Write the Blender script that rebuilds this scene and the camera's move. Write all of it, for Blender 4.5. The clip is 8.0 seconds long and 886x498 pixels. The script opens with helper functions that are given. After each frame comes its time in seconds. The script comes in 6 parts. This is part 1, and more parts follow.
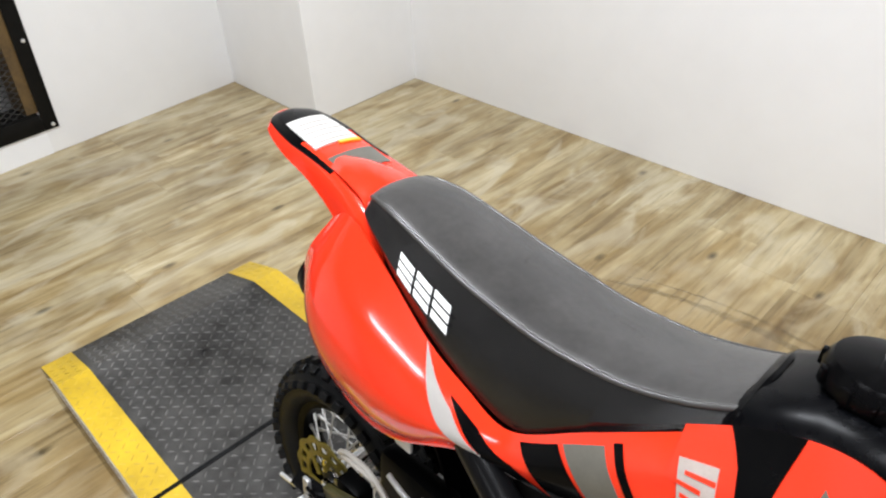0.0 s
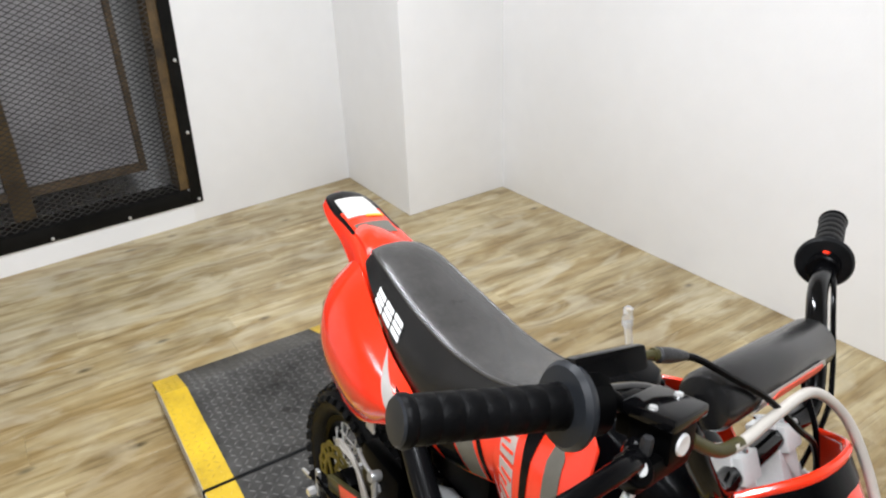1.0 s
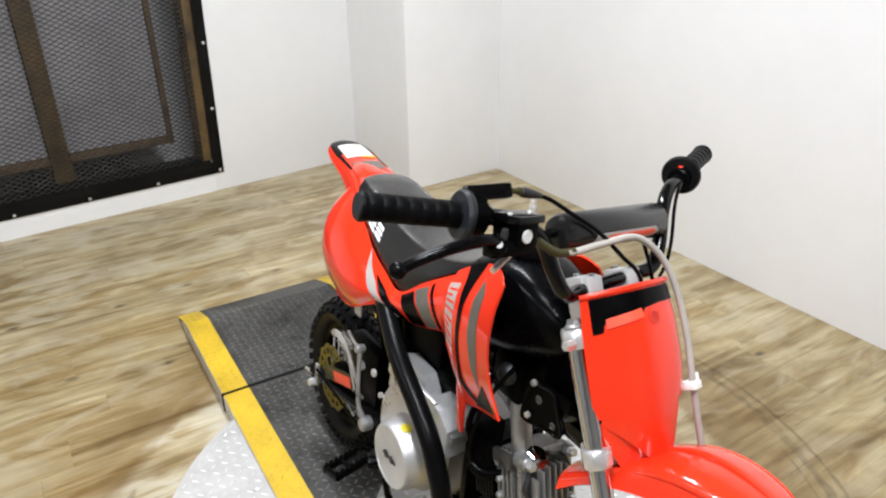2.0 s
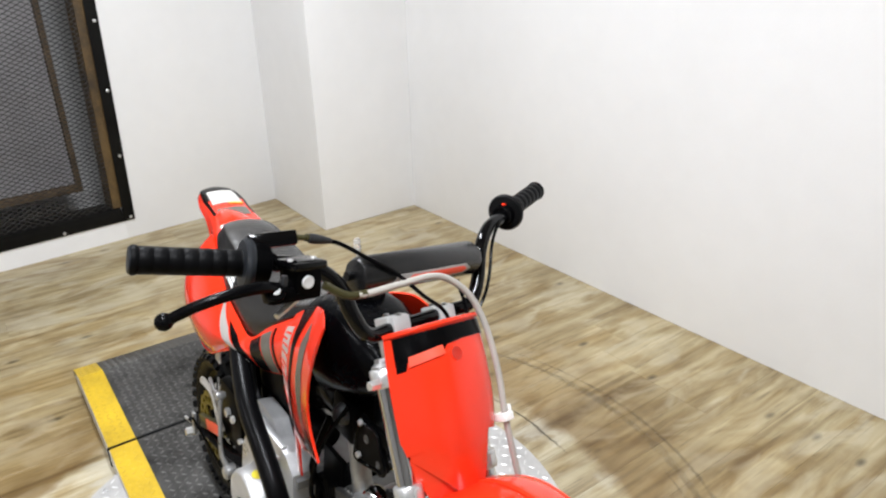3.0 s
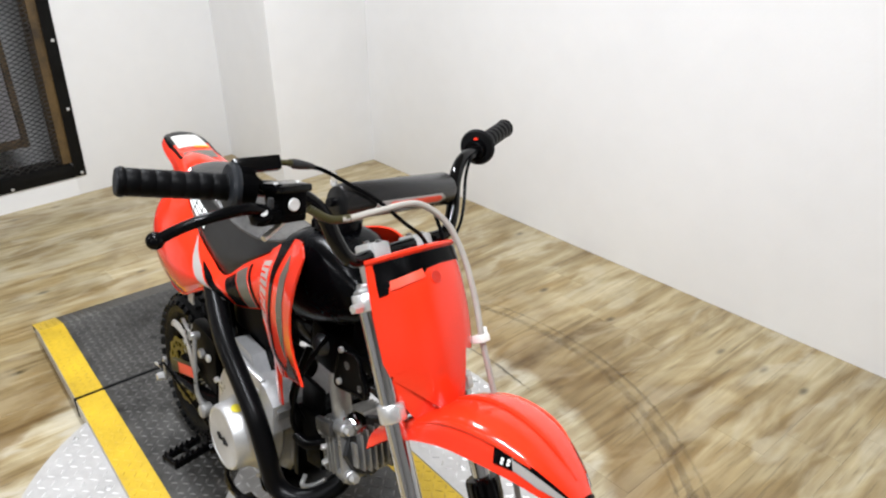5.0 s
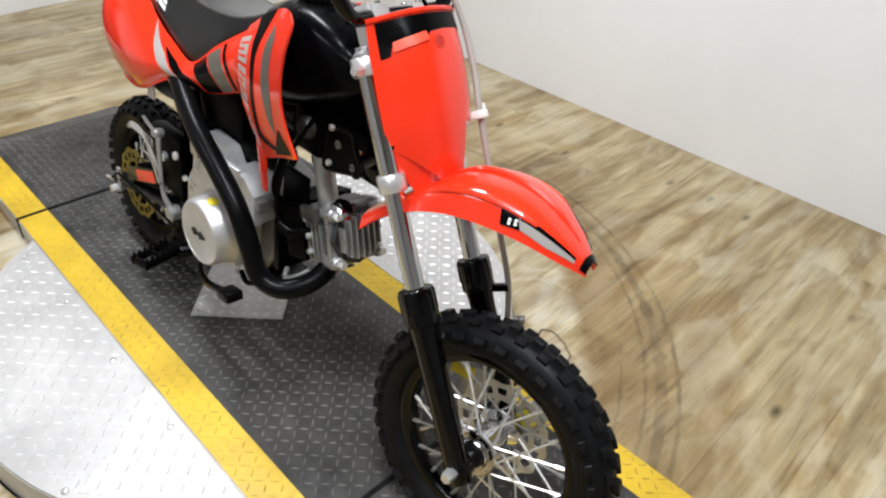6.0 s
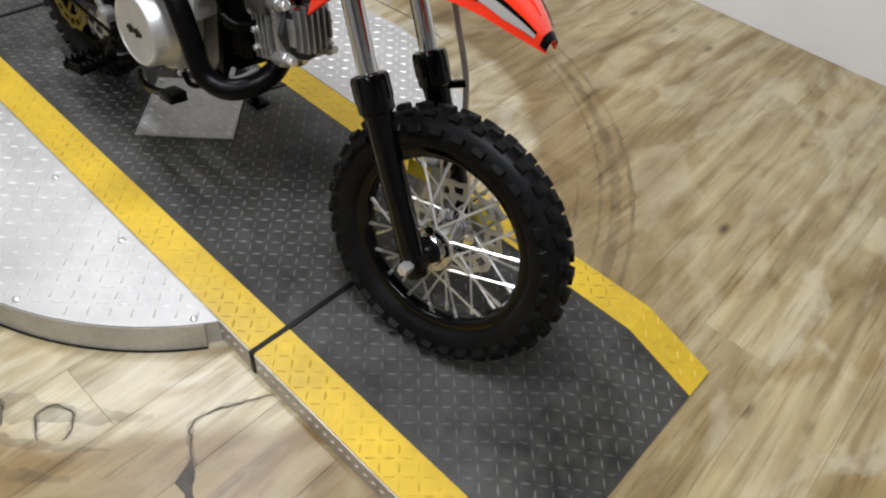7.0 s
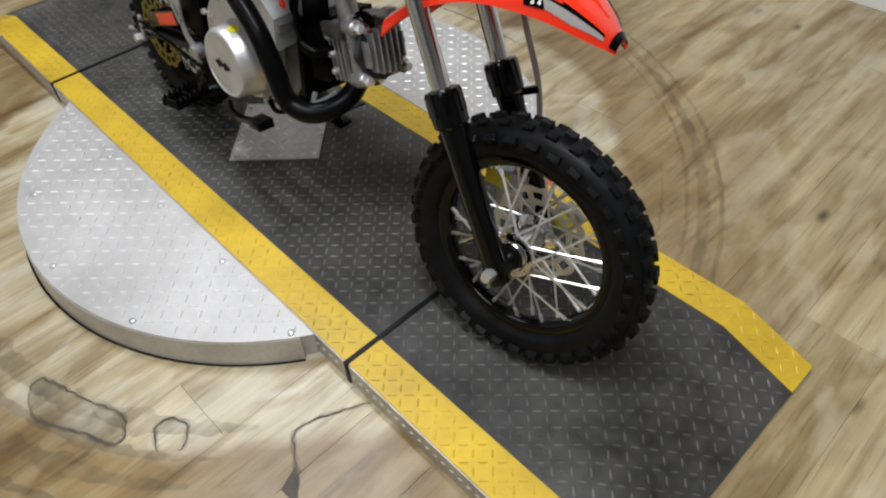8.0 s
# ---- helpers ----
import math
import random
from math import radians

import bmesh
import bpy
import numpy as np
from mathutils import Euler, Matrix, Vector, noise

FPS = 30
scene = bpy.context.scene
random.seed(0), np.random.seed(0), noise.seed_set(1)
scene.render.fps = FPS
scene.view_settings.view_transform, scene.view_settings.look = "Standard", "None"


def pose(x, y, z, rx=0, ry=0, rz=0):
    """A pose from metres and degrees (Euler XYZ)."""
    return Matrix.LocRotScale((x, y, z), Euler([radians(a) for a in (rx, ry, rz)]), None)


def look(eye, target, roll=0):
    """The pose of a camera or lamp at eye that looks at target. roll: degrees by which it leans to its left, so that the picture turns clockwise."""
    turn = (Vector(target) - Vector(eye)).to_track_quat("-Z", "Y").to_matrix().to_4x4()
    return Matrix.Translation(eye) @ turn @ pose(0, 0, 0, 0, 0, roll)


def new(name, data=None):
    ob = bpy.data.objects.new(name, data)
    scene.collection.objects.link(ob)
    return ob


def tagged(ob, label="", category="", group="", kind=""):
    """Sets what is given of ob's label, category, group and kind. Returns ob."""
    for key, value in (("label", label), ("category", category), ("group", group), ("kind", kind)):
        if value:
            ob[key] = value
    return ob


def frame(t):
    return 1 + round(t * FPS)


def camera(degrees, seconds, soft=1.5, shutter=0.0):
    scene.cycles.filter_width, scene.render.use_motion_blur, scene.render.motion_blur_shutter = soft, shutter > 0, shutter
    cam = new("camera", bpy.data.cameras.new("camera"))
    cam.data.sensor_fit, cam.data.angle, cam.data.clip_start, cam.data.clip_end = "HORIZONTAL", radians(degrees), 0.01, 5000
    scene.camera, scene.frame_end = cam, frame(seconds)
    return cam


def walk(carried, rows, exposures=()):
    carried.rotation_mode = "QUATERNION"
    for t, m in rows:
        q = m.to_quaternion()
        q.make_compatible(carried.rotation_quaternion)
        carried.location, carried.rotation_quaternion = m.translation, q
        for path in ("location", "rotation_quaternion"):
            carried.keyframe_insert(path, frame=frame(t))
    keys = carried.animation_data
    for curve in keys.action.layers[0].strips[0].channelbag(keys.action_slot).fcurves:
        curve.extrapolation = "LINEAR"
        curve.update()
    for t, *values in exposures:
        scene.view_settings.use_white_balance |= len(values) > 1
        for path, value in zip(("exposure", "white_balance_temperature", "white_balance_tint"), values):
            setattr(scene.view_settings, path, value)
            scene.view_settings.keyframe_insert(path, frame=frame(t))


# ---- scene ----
cam = camera(64.8, 8.0, soft=2.2)
PATH = [
    (0, (-0.278, -0.125, 1.270), (-1.475, 0.980, 0.110), -2.84),
    (0.5, (-0.109, -0.234, 1.346), (-1.497, 0.828, 0.374), -2.02),
    (1, (0.125, -0.168, 1.372), (-1.400, 0.780, 0.490), -2.24),
    (1.2, (0.204, -0.153, 1.377), (-1.337, 0.742, 0.469), -1.26),
    (2.3, (0.551, -0.339, 1.382), (-0.985, 0.623, 0.536), -0.72),
    (2.5, (0.576, -0.282, 1.386), (-0.936, 0.734, 0.560), -1.13),
    (3, (0.619, -0.138, 1.398), (-0.887, 0.916, 0.608), -1.62),
    (3.5, (0.632, -0.058, 1.410), (-0.818, 1.099, 0.664), -3.05),
    (4, (0.642, -0.075, 1.412), (-0.842, 1.051, 0.684), -1.46),
    (4.2, (0.639, -0.080, 1.404), (-0.851, 1.019, 0.646), -1.42),
    (5.3, (0.638, -0.251, 1.339), (-0.684, 0.918, 0.399), 1.20),
    (5.5, (0.635, -0.278, 1.313), (-0.638, 0.908, 0.327), 2.83),
    (6, (0.611, -0.316, 1.225), (-0.495, 0.847, 0.031), 3.86),
    (6.5, (0.630, -0.345, 1.162), (-0.288, 0.797, -0.199), 7.27),
    (7, (0.662, -0.351, 1.120), (-0.174, 0.732, -0.339), 7.70),
    (7.5, (0.687, -0.348, 1.102), (-0.122, 0.708, -0.392), 8.16),
    (8, (0.674, -0.347, 1.141), (-0.346, 0.559, -0.321), -3.24),
]
walk(cam, [(t, look(eye, target, roll)) for t, eye, target, roll in PATH],
     exposures=[(0.0, -0.66), (0.5, -0.72), (1.0, -0.70), (2.5, -0.70), (3.0, -0.73), (3.5, -0.76), (4.0, -0.70), (5.5, -0.70), (6.0, -0.80), (6.5, -0.97), (7.0, -1.12), (8.0, -1.25)])

# ---- world and lights ----
world = bpy.data.worlds.new("world")
scene.world = world
world.use_nodes = True
world.node_tree.nodes["Background"].inputs[0].default_value = (1.0, 0.98, 0.96, 1)
world.node_tree.nodes["Background"].inputs[1].default_value = 0.02
scene.view_settings.exposure = 0.0
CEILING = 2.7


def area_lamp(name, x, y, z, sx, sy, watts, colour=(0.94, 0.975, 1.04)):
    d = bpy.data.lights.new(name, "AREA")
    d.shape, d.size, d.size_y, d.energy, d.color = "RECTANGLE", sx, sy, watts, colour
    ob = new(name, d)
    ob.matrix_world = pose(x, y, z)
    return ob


# Ceiling is out of view: two assumed tubes over the bike, two added fills.
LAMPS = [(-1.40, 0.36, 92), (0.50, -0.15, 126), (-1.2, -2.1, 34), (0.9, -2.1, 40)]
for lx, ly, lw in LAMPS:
    area_lamp("unseen_tube_light", lx, ly, CEILING - 0.075, 1.15, 0.16, lw)


# ---- materials ----
def mat(name, col, rough=0.5, metal=0.0, coat=0.0, noise_scale=0.0, noise_amount=0.15, bump=0.0, bump_scale=200.0, spread=0.0, dark=None, spec=0.5):
    """A principled material with colour variation at two scales and fine relief."""
    m = bpy.data.materials.new(name)
    m.use_nodes = True
    nt = m.node_tree
    b = nt.nodes["Principled BSDF"]
    b.inputs["Base Color"].default_value = (*col, 1)
    b.inputs["Roughness"].default_value = rough
    b.inputs["Metallic"].default_value = metal
    b.inputs["Coat Weight"].default_value = coat
    b.inputs["Specular IOR Level"].default_value = spec
    b.inputs["Coat Roughness"].default_value = 0.06
    tc = nt.nodes.new("ShaderNodeTexCoord")
    if noise_scale:
        n1 = nt.nodes.new("ShaderNodeTexNoise")
        n1.inputs["Scale"].default_value, n1.inputs["Detail"].default_value = noise_scale, 8
        nt.links.new(tc.outputs["Object"], n1.inputs["Vector"])
        n2 = nt.nodes.new("ShaderNodeTexNoise")
        n2.inputs["Scale"].default_value, n2.inputs["Detail"].default_value = noise_scale * 9, 4
        nt.links.new(tc.outputs["Object"], n2.inputs["Vector"])
        add = nt.nodes.new("ShaderNodeMath")
        add.operation = "MULTIPLY_ADD"
        nt.links.new(n2.outputs[0], add.inputs[0])
        add.inputs[1].default_value = 0.4
        nt.links.new(n1.outputs[0], add.inputs[2])
        ramp = nt.nodes.new("ShaderNodeMapRange")
        ramp.inputs[1].default_value, ramp.inputs[2].default_value = 0.45, 0.95
        nt.links.new(add.outputs[0], ramp.inputs[0])
        mix = nt.nodes.new("ShaderNodeMix")
        mix.data_type = "RGBA"
        lo = dark or tuple(c * (1 - noise_amount) for c in col)
        hi = tuple(min(1, c * (1 + noise_amount)) for c in col)
        mix.inputs[6].default_value, mix.inputs[7].default_value = (*lo, 1), (*hi, 1)
        nt.links.new(ramp.outputs[0], mix.inputs[0])
        nt.links.new(mix.outputs[2], b.inputs["Base Color"])
        if spread:
            rr = nt.nodes.new("ShaderNodeMapRange")
            rr.inputs[3].default_value, rr.inputs[4].default_value = max(0.03, rough - spread), min(1, rough + spread)
            nt.links.new(ramp.outputs[0], rr.inputs[0])
            nt.links.new(rr.outputs[0], b.inputs["Roughness"])
    if bump:
        n3 = nt.nodes.new("ShaderNodeTexNoise")
        n3.inputs["Scale"].default_value, n3.inputs["Detail"].default_value = bump_scale, 6
        nt.links.new(tc.outputs["Object"], n3.inputs["Vector"])
        bp = nt.nodes.new("ShaderNodeBump")
        bp.inputs["Strength"].default_value, bp.inputs["Distance"].default_value = bump, 0.002
        nt.links.new(n3.outputs[0], bp.inputs["Height"])
        nt.links.new(bp.outputs[0], b.inputs["Normal"])
    return m


def wood_floor():
    """Printed vinyl planks: grain drawn out along each plank, each plank its own tone."""
    m = bpy.data.materials.new("vinyl_plank")
    m.use_nodes = True
    nt = m.node_tree
    b = nt.nodes["Principled BSDF"]
    tc, info = nt.nodes.new("ShaderNodeTexCoord"), nt.nodes.new("ShaderNodeObjectInfo")
    off = nt.nodes.new("ShaderNodeVectorMath")
    off.operation = "MULTIPLY_ADD"
    off.inputs[1].default_value = (37.0, 91.0, 13.0)
    nt.links.new(info.outputs["Random"], off.inputs[0])
    nt.links.new(tc.outputs["Object"], off.inputs[2])

    geo = nt.nodes.new("ShaderNodeNewGeometry")

    def grain(sx, sy, detail, dist, across=False):
        """Noise drawn out along the planks; across: it runs on from plank to plank."""
        mp = nt.nodes.new("ShaderNodeMapping")
        mp.inputs["Scale"].default_value = (sx, sy, 1)
        nt.links.new(geo.outputs["Position"] if across else off.outputs[0], mp.inputs["Vector"])
        n = nt.nodes.new("ShaderNodeTexNoise")
        n.inputs["Scale"].default_value, n.inputs["Detail"].default_value, n.inputs["Distortion"].default_value = 1.0, detail, dist
        nt.links.new(mp.outputs[0], n.inputs["Vector"])
        return n

    broad, fine = grain(21, 1.5, 8, 0.8), grain(80, 3.6, 6, 0.4)
    ramp = nt.nodes.new("ShaderNodeValToRGB")
    e = ramp.color_ramp.elements
    e[0].position, e[0].color = 0.29, (0.270, 0.198, 0.095, 1)
    e[1].position, e[1].color = 0.75, (0.600, 0.520, 0.338, 1)
    mid = ramp.color_ramp.elements.new(0.47)
    mid.color = (0.440, 0.356, 0.196, 1)
    nt.links.new(broad.outputs[0], ramp.inputs[0])
    mul = nt.nodes.new("ShaderNodeMix")
    mul.data_type, mul.blend_type = "RGBA", "MULTIPLY"
    mul.inputs[0].default_value = 0.42
    fr = nt.nodes.new("ShaderNodeMapRange")
    fr.inputs[1].default_value, fr.inputs[2].default_value, fr.inputs[3].default_value, fr.inputs[4].default_value = 0.3, 0.7, 0.66, 1.12
    nt.links.new(fine.outputs[0], fr.inputs[0])
    nt.links.new(ramp.outputs[0], mul.inputs[6])
    nt.links.new(fr.outputs[0], mul.inputs[7])
    tone = nt.nodes.new("ShaderNodeMix")
    tone.data_type, tone.blend_type = "RGBA", "MULTIPLY"
    tone.inputs[0].default_value = 1.0
    tr = nt.nodes.new("ShaderNodeMapRange")
    tr.inputs[3].default_value, tr.inputs[4].default_value = 0.91, 1.06
    nt.links.new(info.outputs["Random"], tr.inputs[0])
    nt.links.new(mul.outputs[2], tone.inputs[6])
    nt.links.new(tr.outputs[0], tone.inputs[7])
    # knots
    mp = nt.nodes.new("ShaderNodeMapping")
    mp.inputs["Scale"].default_value = (8.0, 4.0, 1)
    nt.links.new(off.outputs[0], mp.inputs["Vector"])
    vor = nt.nodes.new("ShaderNodeTexVoronoi")
    vor.inputs["Scale"].default_value = 1.0
    nt.links.new(mp.outputs[0], vor.inputs["Vector"])
    kr = nt.nodes.new("ShaderNodeMapRange")
    kr.inputs[1].default_value, kr.inputs[2].default_value, kr.inputs[3].default_value, kr.inputs[4].default_value = 0.03, 0.13, 0.22, 1.0
    nt.links.new(vor.outputs["Distance"], kr.inputs[0])
    knot = nt.nodes.new("ShaderNodeMix")
    knot.data_type, knot.blend_type = "RGBA", "MULTIPLY"
    knot.inputs[0].default_value = 0.95
    nt.links.new(tone.outputs[2], knot.inputs[6])
    nt.links.new(kr.outputs[0], knot.inputs[7])
    # fine dark pores and short streaks
    pores = grain(150, 7, 3, 0.2)
    pr = nt.nodes.new("ShaderNodeMapRange")
    pr.inputs[1].default_value, pr.inputs[2].default_value, pr.inputs[3].default_value, pr.inputs[4].default_value = 0.58, 0.70, 1.0, 0.68
    nt.links.new(pores.outputs[0], pr.inputs[0])
    pored = nt.nodes.new("ShaderNodeMix")
    pored.data_type, pored.blend_type = "RGBA", "MULTIPLY"
    pored.inputs[0].default_value = 1.0
    nt.links.new(knot.outputs[2], pored.inputs[6])
    nt.links.new(pr.outputs[0], pored.inputs[7])
    # broad brown and grey patches printed along the planks
    cloud = grain(9, 2.6, 9, 1.5, True)
    cr = nt.nodes.new("ShaderNodeMapRange")
    cr.inputs[1].default_value, cr.inputs[2].default_value, cr.inputs[3].default_value, cr.inputs[4].default_value = 0.44, 0.64, 0.0, 0.80
    nt.links.new(cloud.outputs[0], cr.inputs[0])
    browned = nt.nodes.new("ShaderNodeMix")
    browned.data_type, browned.blend_type = "RGBA", "MULTIPLY"
    nt.links.new(cr.outputs[0], browned.inputs[0])
    nt.links.new(pored.outputs[2], browned.inputs[6])
    browned.inputs[7].default_value = (0.62, 0.515, 0.335, 1)
    # pale grey washes in the print
    wash = grain(7, 2.9, 8, 1.5, True)
    wr = nt.nodes.new("ShaderNodeMapRange")
    wr.inputs[1].default_value, wr.inputs[2].default_value, wr.inputs[3].default_value, wr.inputs[4].default_value = 0.51, 0.64, 0.0, 0.50
    nt.links.new(wash.outputs[0], wr.inputs[0])
    washed = nt.nodes.new("ShaderNodeMix")
    washed.data_type = "RGBA"
    nt.links.new(wr.outputs[0], washed.inputs[0])
    nt.links.new(browned.outputs[2], washed.inputs[6])
    washed.inputs[7].default_value = (0.555, 0.505, 0.375, 1)
    # grey and brown traffic stains that run across the planks
    st = nt.nodes.new("ShaderNodeTexNoise")
    st.inputs["Scale"].default_value, st.inputs["Detail"].default_value, st.inputs["Distortion"].default_value = 4.2, 9, 0.8
    nt.links.new(geo.outputs["Position"], st.inputs["Vector"])
    sr = nt.nodes.new("ShaderNodeMapRange")
    sr.inputs[1].default_value, sr.inputs[2].default_value, sr.inputs[3].default_value, sr.inputs[4].default_value = 0.44, 0.72, 0.0, 0.5
    nt.links.new(st.outputs[0], sr.inputs[0])
    stain = nt.nodes.new("ShaderNodeMix")
    stain.data_type, stain.blend_type = "RGBA", "MULTIPLY"
    nt.links.new(sr.outputs[0], stain.inputs[0])
    nt.links.new(washed.outputs[2], stain.inputs[6])
    stain.inputs[7].default_value = (0.52, 0.46, 0.40, 1)
    # a worn pale ring round the turntable with a browner one outside it
    gap = nt.nodes.new("ShaderNodeVectorMath")
    gap.operation = "DISTANCE"
    nt.links.new(geo.outputs["Position"], gap.inputs[0])
    gap.inputs[1].default_value = (-0.652, 0.327, 0.0)
    wob = nt.nodes.new("ShaderNodeMath")
    wob.operation = "MULTIPLY_ADD"
    nt.links.new(st.outputs[0], wob.inputs[0])
    wob.inputs[1].default_value = 0.12
    nt.links.new(gap.outputs["Value"], wob.inputs[2])
    half = nt.nodes.new("ShaderNodeMath")
    half.operation = "MULTIPLY"
    nt.links.new(wob.outputs[0], half.inputs[0])
    half.inputs[1].default_value = 0.5
    ring = nt.nodes.new("ShaderNodeValToRGB")
    g = ring.color_ramp.elements
    g[0].position, g[0].color = 0.30, (0.90, 0.90, 0.90, 1)
    g[1].position, g[1].color = 0.80, (1.0, 1.0, 1.0, 1)
    for pos, c in ((0.37, (1.08, 1.13, 1.30, 1)), (0.442, (1.04, 1.08, 1.20, 1)), (0.462, (0.60, 0.51, 0.39, 1)), (0.53, (0.68, 0.60, 0.48, 1)), (0.66, (0.90, 0.87, 0.81, 1))):
        ring.color_ramp.elements.new(pos).color = c
    nt.links.new(half.outputs[0], ring.inputs[0])
    worn = nt.nodes.new("ShaderNodeMix")
    worn.data_type, worn.blend_type = "RGBA", "MULTIPLY"
    worn.inputs[0].default_value = 1.0
    nt.links.new(stain.outputs[2], worn.inputs[6])
    nt.links.new(ring.outputs[0], worn.inputs[7])
    nt.links.new(worn.outputs[2], b.inputs["Base Color"])
    b.inputs["Specular IOR Level"].default_value = 0.5
    rr = nt.nodes.new("ShaderNodeMapRange")
    rr.inputs[1].default_value, rr.inputs[2].default_value, rr.inputs[3].default_value, rr.inputs[4].default_value = 0.3, 0.7, 0.28, 0.42
    nt.links.new(st.outputs[0], rr.inputs[0])
    nt.links.new(rr.outputs[0], b.inputs["Roughness"])
    bp = nt.nodes.new("ShaderNodeBump")
    bp.inputs["Strength"].default_value, bp.inputs["Distance"].default_value = 0.07, 0.001
    nt.links.new(fine.outputs[0], bp.inputs["Height"])
    nt.links.new(bp.outputs[0], b.inputs["Normal"])
    return m


PLANK = wood_floor()
JOINT = mat("floor_joint", (0.20, 0.15, 0.085), 0.9)
PAINT = mat("wall_paint", (0.85, 0.848, 0.846), 0.62, noise_scale=1.3, noise_amount=0.03, bump=0.25, bump_scale=120)
# Walls behind the camera: grey chosen to cut bounced light onto the bike.
UNSEENGREY = mat("unseen_wall_grey", (0.30, 0.295, 0.29), 0.7, noise_scale=1.3, noise_amount=0.08, bump=0.25, bump_scale=120)
# Ceiling is never in view; its grey is lowered to cut bounce.
CEIL = mat("unseen_ceiling_grey", (0.42, 0.41, 0.40), 0.8, noise_scale=2, noise_amount=0.05)
TREAD = mat("black_tread_plate", (0.058, 0.056, 0.0525), 0.42, noise_scale=3.4, noise_amount=0.7, bump=0.7, bump_scale=160, spread=0.12, dark=(0.0075, 0.007, 0.0062), spec=0.18)
TREADLUG = mat("worn_tread_lug", (0.125, 0.121, 0.114), 0.38, metal=0.25, noise_scale=3.4, noise_amount=0.9, bump=0.2, dark=(0.040, 0.039, 0.037), spec=0.3)
YELLOW = mat("yellow_paint", (0.62, 0.415, 0.024), 0.40, noise_scale=6, noise_amount=0.12, bump=0.3, bump_scale=240, spread=0.1, dark=(0.44, 0.29, 0.025), spec=0.4)
YELLOWLUG = mat("worn_yellow_lug", (0.58, 0.39, 0.030), 0.42, noise_scale=9, noise_amount=0.25, dark=(0.27, 0.17, 0.02))
ALU = mat("aluminium_tread_plate", (0.52, 0.508, 0.492), 0.50, metal=0.42, noise_scale=6, noise_amount=0.18, bump=0.25, bump_scale=300, spread=0.06)
ALULUG = mat("polished_tread_lug", (0.74, 0.735, 0.72), 0.38, metal=0.45, noise_scale=20, noise_amount=0.06)
EDGE = mat("plate_edge", (0.50, 0.475, 0.42), 0.42, metal=0.35, noise_scale=12, noise_amount=0.22)
RUBBER = mat("black_rubber", (0.0058, 0.0060, 0.0063), 0.40, noise_scale=18, noise_amount=0.5, bump=0.22, bump_scale=420, spread=0.08, spec=0.10)
GRIPRUBBER = mat("soft_black_rubber", (0.0024, 0.0024, 0.0026), 0.42, noise_scale=24, noise_amount=0.4, bump=0.2, bump_scale=500, spec=0.05)
RED = mat("red_plastic", (0.74, 0.030, 0.008), 0.15, coat=0.5, noise_scale=9, noise_amount=0.04, spec=0.45)
BLACK = mat("black_plastic", (0.0018, 0.0018, 0.0020), 0.20, noise_scale=25, noise_amount=0.25, spread=0.06, spec=0.075)
GLOSSBLACK = mat("black_enamel", (0.0015, 0.0015, 0.0017), 0.11, coat=0.10, noise_scale=25, noise_amount=0.2, spec=0.22)
SATIN = mat("satin_black_pipe", (0.0025, 0.0025, 0.0028), 0.30, noise_scale=20, noise_amount=0.3, bump=0.05, spec=0.11)
VINYLTOP = mat("grey_vinyl", (0.040, 0.0385, 0.037), 0.24, noise_scale=14, noise_amount=0.25, bump=0.12, bump_scale=900, spec=0.6)
VINYLSIDE = mat("black_vinyl", (0.0090, 0.0088, 0.0088), 0.19, noise_scale=16, noise_amount=0.4, bump=0.14, bump_scale=900, spec=0.45)
CHROME = mat("chrome", (0.66, 0.67, 0.69), 0.08, metal=1.0, noise_scale=30, noise_amount=0.04)
STEEL = mat("zinc_steel", (0.72, 0.72, 0.71), 0.28, metal=0.75, noise_scale=60, noise_amount=0.12)
CAST = mat("cast_aluminium", (0.36, 0.36, 0.355), 0.36, metal=0.7, noise_scale=25, noise_amount=0.22, bump=0.3, bump_scale=420, spread=0.1)
CLUTCH = mat("machined_aluminium", (0.60, 0.60, 0.595), 0.42, metal=0.7, noise_scale=18, noise_amount=0.1, bump=0.08, bump_scale=500)
SILVERDECAL = mat("silver_decal", (0.33, 0.31, 0.29), 0.30, noise_scale=30, noise_amount=0.05)
GREYDECAL = mat("grey_decal", (0.100, 0.094, 0.078), 0.26, noise_scale=30, noise_amount=0.1)
STICKER = mat("sticker_paper", (0.54, 0.52, 0.485), 0.42, noise_scale=60, noise_amount=0.12)
WHITEDECAL = mat("white_decal", (0.82, 0.82, 0.80), 0.35, noise_scale=40, noise_amount=0.03)
ORANGE = mat("orange_band", (0.85, 0.36, 0.03), 0.4)
PALERED = mat("pale_red_decal", (0.80, 0.075, 0.035), 0.4)
TANK = mat("glossy_black_tank", (0.0014, 0.0015, 0.0019), 0.25, noise_scale=12, noise_amount=0.4, spec=0.10, spread=0.08)
# Darker black plastic, reflections cut so parts in shade go near black.
DEEPBLACK = mat("deep_black_plastic", (0.0012, 0.0012, 0.0013), 0.34, noise_scale=20, noise_amount=0.3, spec=0.035)
MARKGREY = mat("grey_print", (0.36, 0.31, 0.28), 0.32, noise_scale=40, noise_amount=0.15)
# Same alloy as CAST, darkened to put engine shade into the colour.
CASTDARK = mat("darkened_cast_aluminium", (0.11, 0.108, 0.105), 0.38, metal=0.7, noise_scale=22, noise_amount=0.4, bump=0.3, bump_scale=420, spread=0.1)
RAWALU = mat("bare_aluminium", (0.66, 0.66, 0.65), 0.40, metal=0.35, noise_scale=40, noise_amount=0.08, bump=0.1, bump_scale=600)
